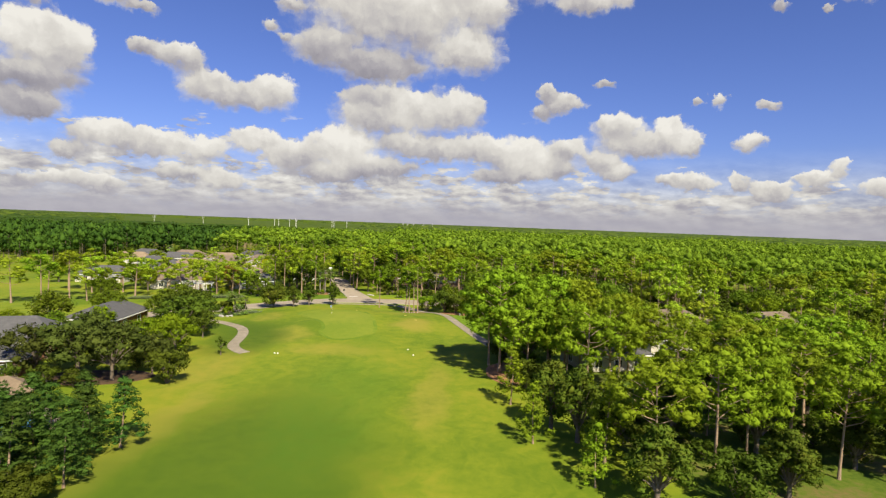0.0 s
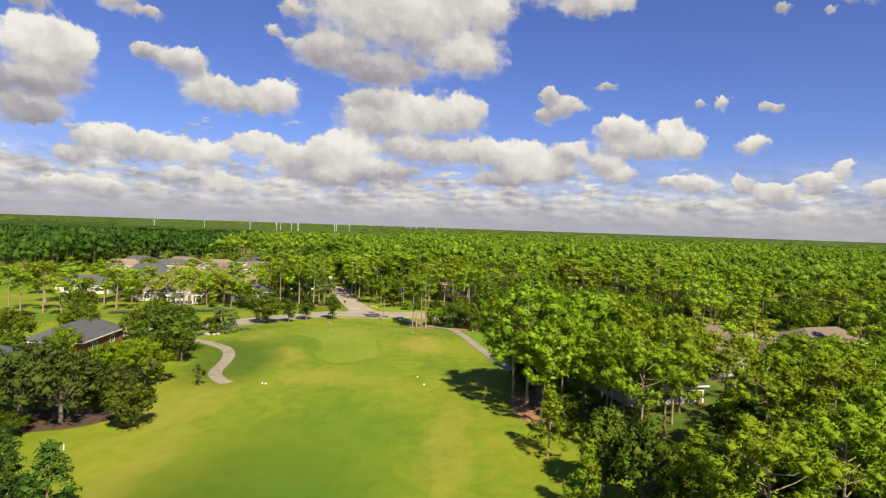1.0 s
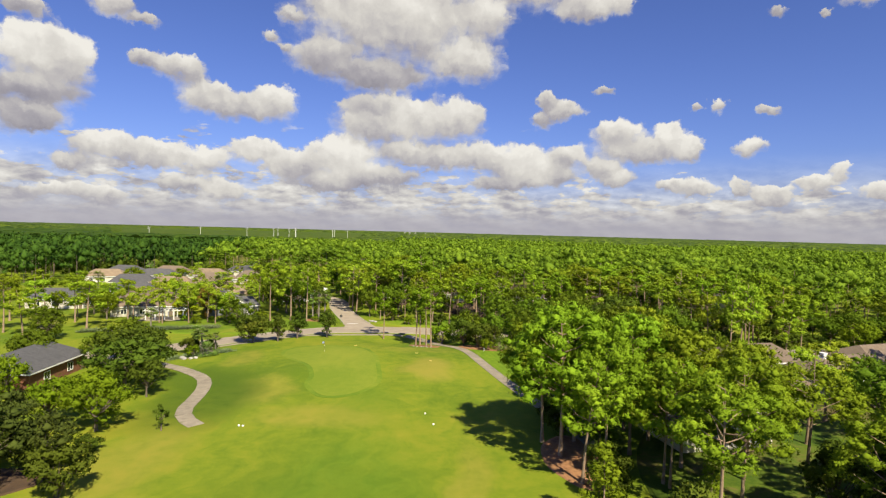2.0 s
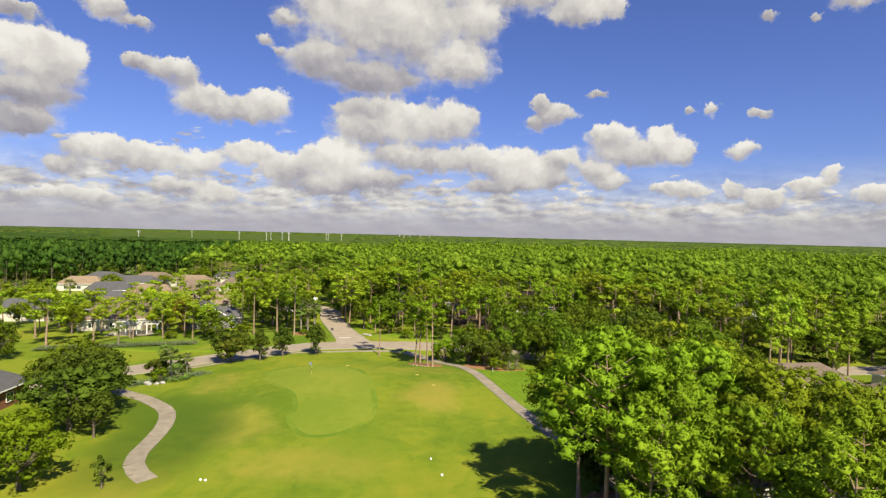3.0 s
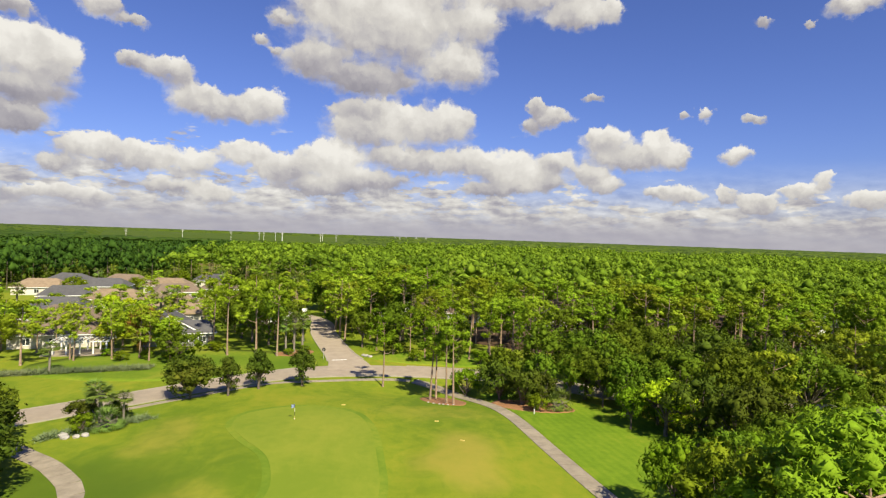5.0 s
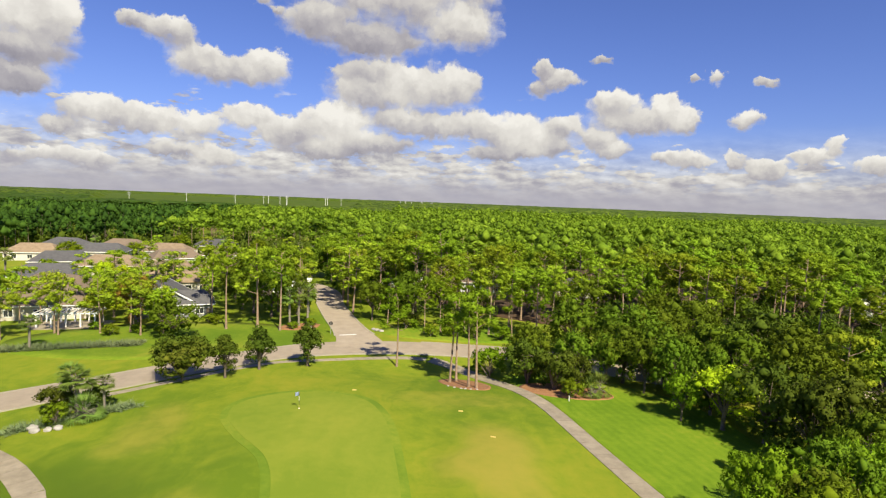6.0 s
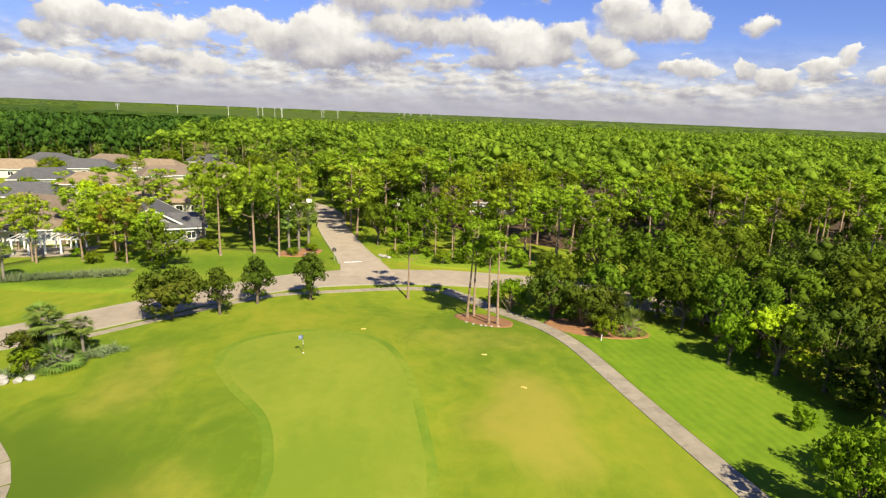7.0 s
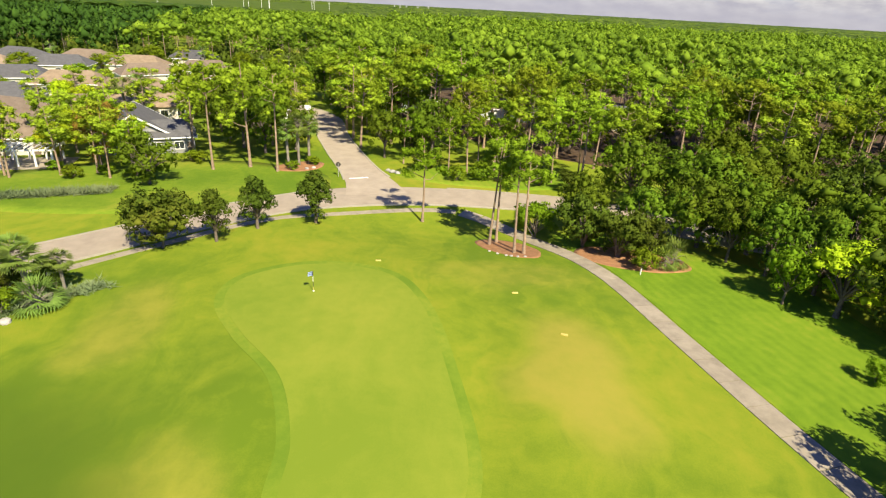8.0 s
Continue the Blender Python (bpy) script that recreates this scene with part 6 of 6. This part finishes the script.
def patio(x, y, turn):
    """The white terrace of a house: paving, posts and a pergola."""
    ob = tagged(new("pergola"), "white pergola on a pale garden terrace", "pergola")
    ob.matrix_world = pose(x, y, gz(x, y), 0, 0, turn)
    part("terrace", box_bm((-7, -3.5, -0.1, 7, 3.5, 0.2)), CONCRETE, ob, "pale paved terrace")
    for i in range(5):
        for sy in (-2.4, 2.4):
            part("post", box_bm((-5 + i * 2.5 - 0.14, sy - 0.14, 0.2, -5 + i * 2.5 + 0.14, sy + 0.14, 2.7)), WHITE, ob)
    for sy in (-2.4, 2.4):
        part("beam", box_bm((-5.6, sy - 0.12, 2.7, 5.6, sy + 0.12, 2.95)), WHITE, ob)
    for i in range(12):
        part("rafter", box_bm((-5.3 + i * 0.96 - 0.06, -3.0, 2.95, -5.3 + i * 0.96 + 0.06, 3.0, 3.12)), WHITE, ob)


patio(-86.0, 191.0, 15)


def tower(x, y, h, r=0.5):
    ob = tagged(new("power_pole"), "tall pale power-line pole on the skyline", "power pole", "power poles")
    ob.location = (x, y, 0)
    part("mast", cyl(bmesh.new(), 0, 0, -0.5, h, r, r * 0.5, 8), WHITE, ob)
    for z in (0.82, 0.9, 0.97):
        part("crossarm", box_bm((-3.5, -0.25, h * z - 0.2, 3.5, 0.25, h * z + 0.2)), METAL, ob)


for x, y, h in ((-548, 1030, 34), (-590, 1330, 36), (-470, 1300, 36), (-455, 1480, 38), (-447, 1420, 36), (-432, 1500, 36), (-415, 1500, 38), (-400, 1450, 36), (-310, 1490, 36), (-330, 1560, 36), (-300, 1620, 34),
                (-130, 1700, 34), (-120, 1820, 34), (-85, 1750, 34), (-160, 1900, 34), (-60, 1900, 34)):
    tower(x, y, h * 0.68)


def lamp_pole(x, y, h):
    ob = tagged(new("street_lamp"), "tall pole with a pale box light near the street", "street lamp")
    ob.location = (x, y, gz(x, y))
    part("pole", cyl(bmesh.new(), 0, 0, -0.1, h, 0.14, 0.10), METAL, ob)
    part("head", box_bm((-0.55, -0.3, h, 0.55, 0.3, h + 0.8)), WHITE, ob, "pale box-shaped head")


lamp_pole(-44.0, 212.0, 7.4)
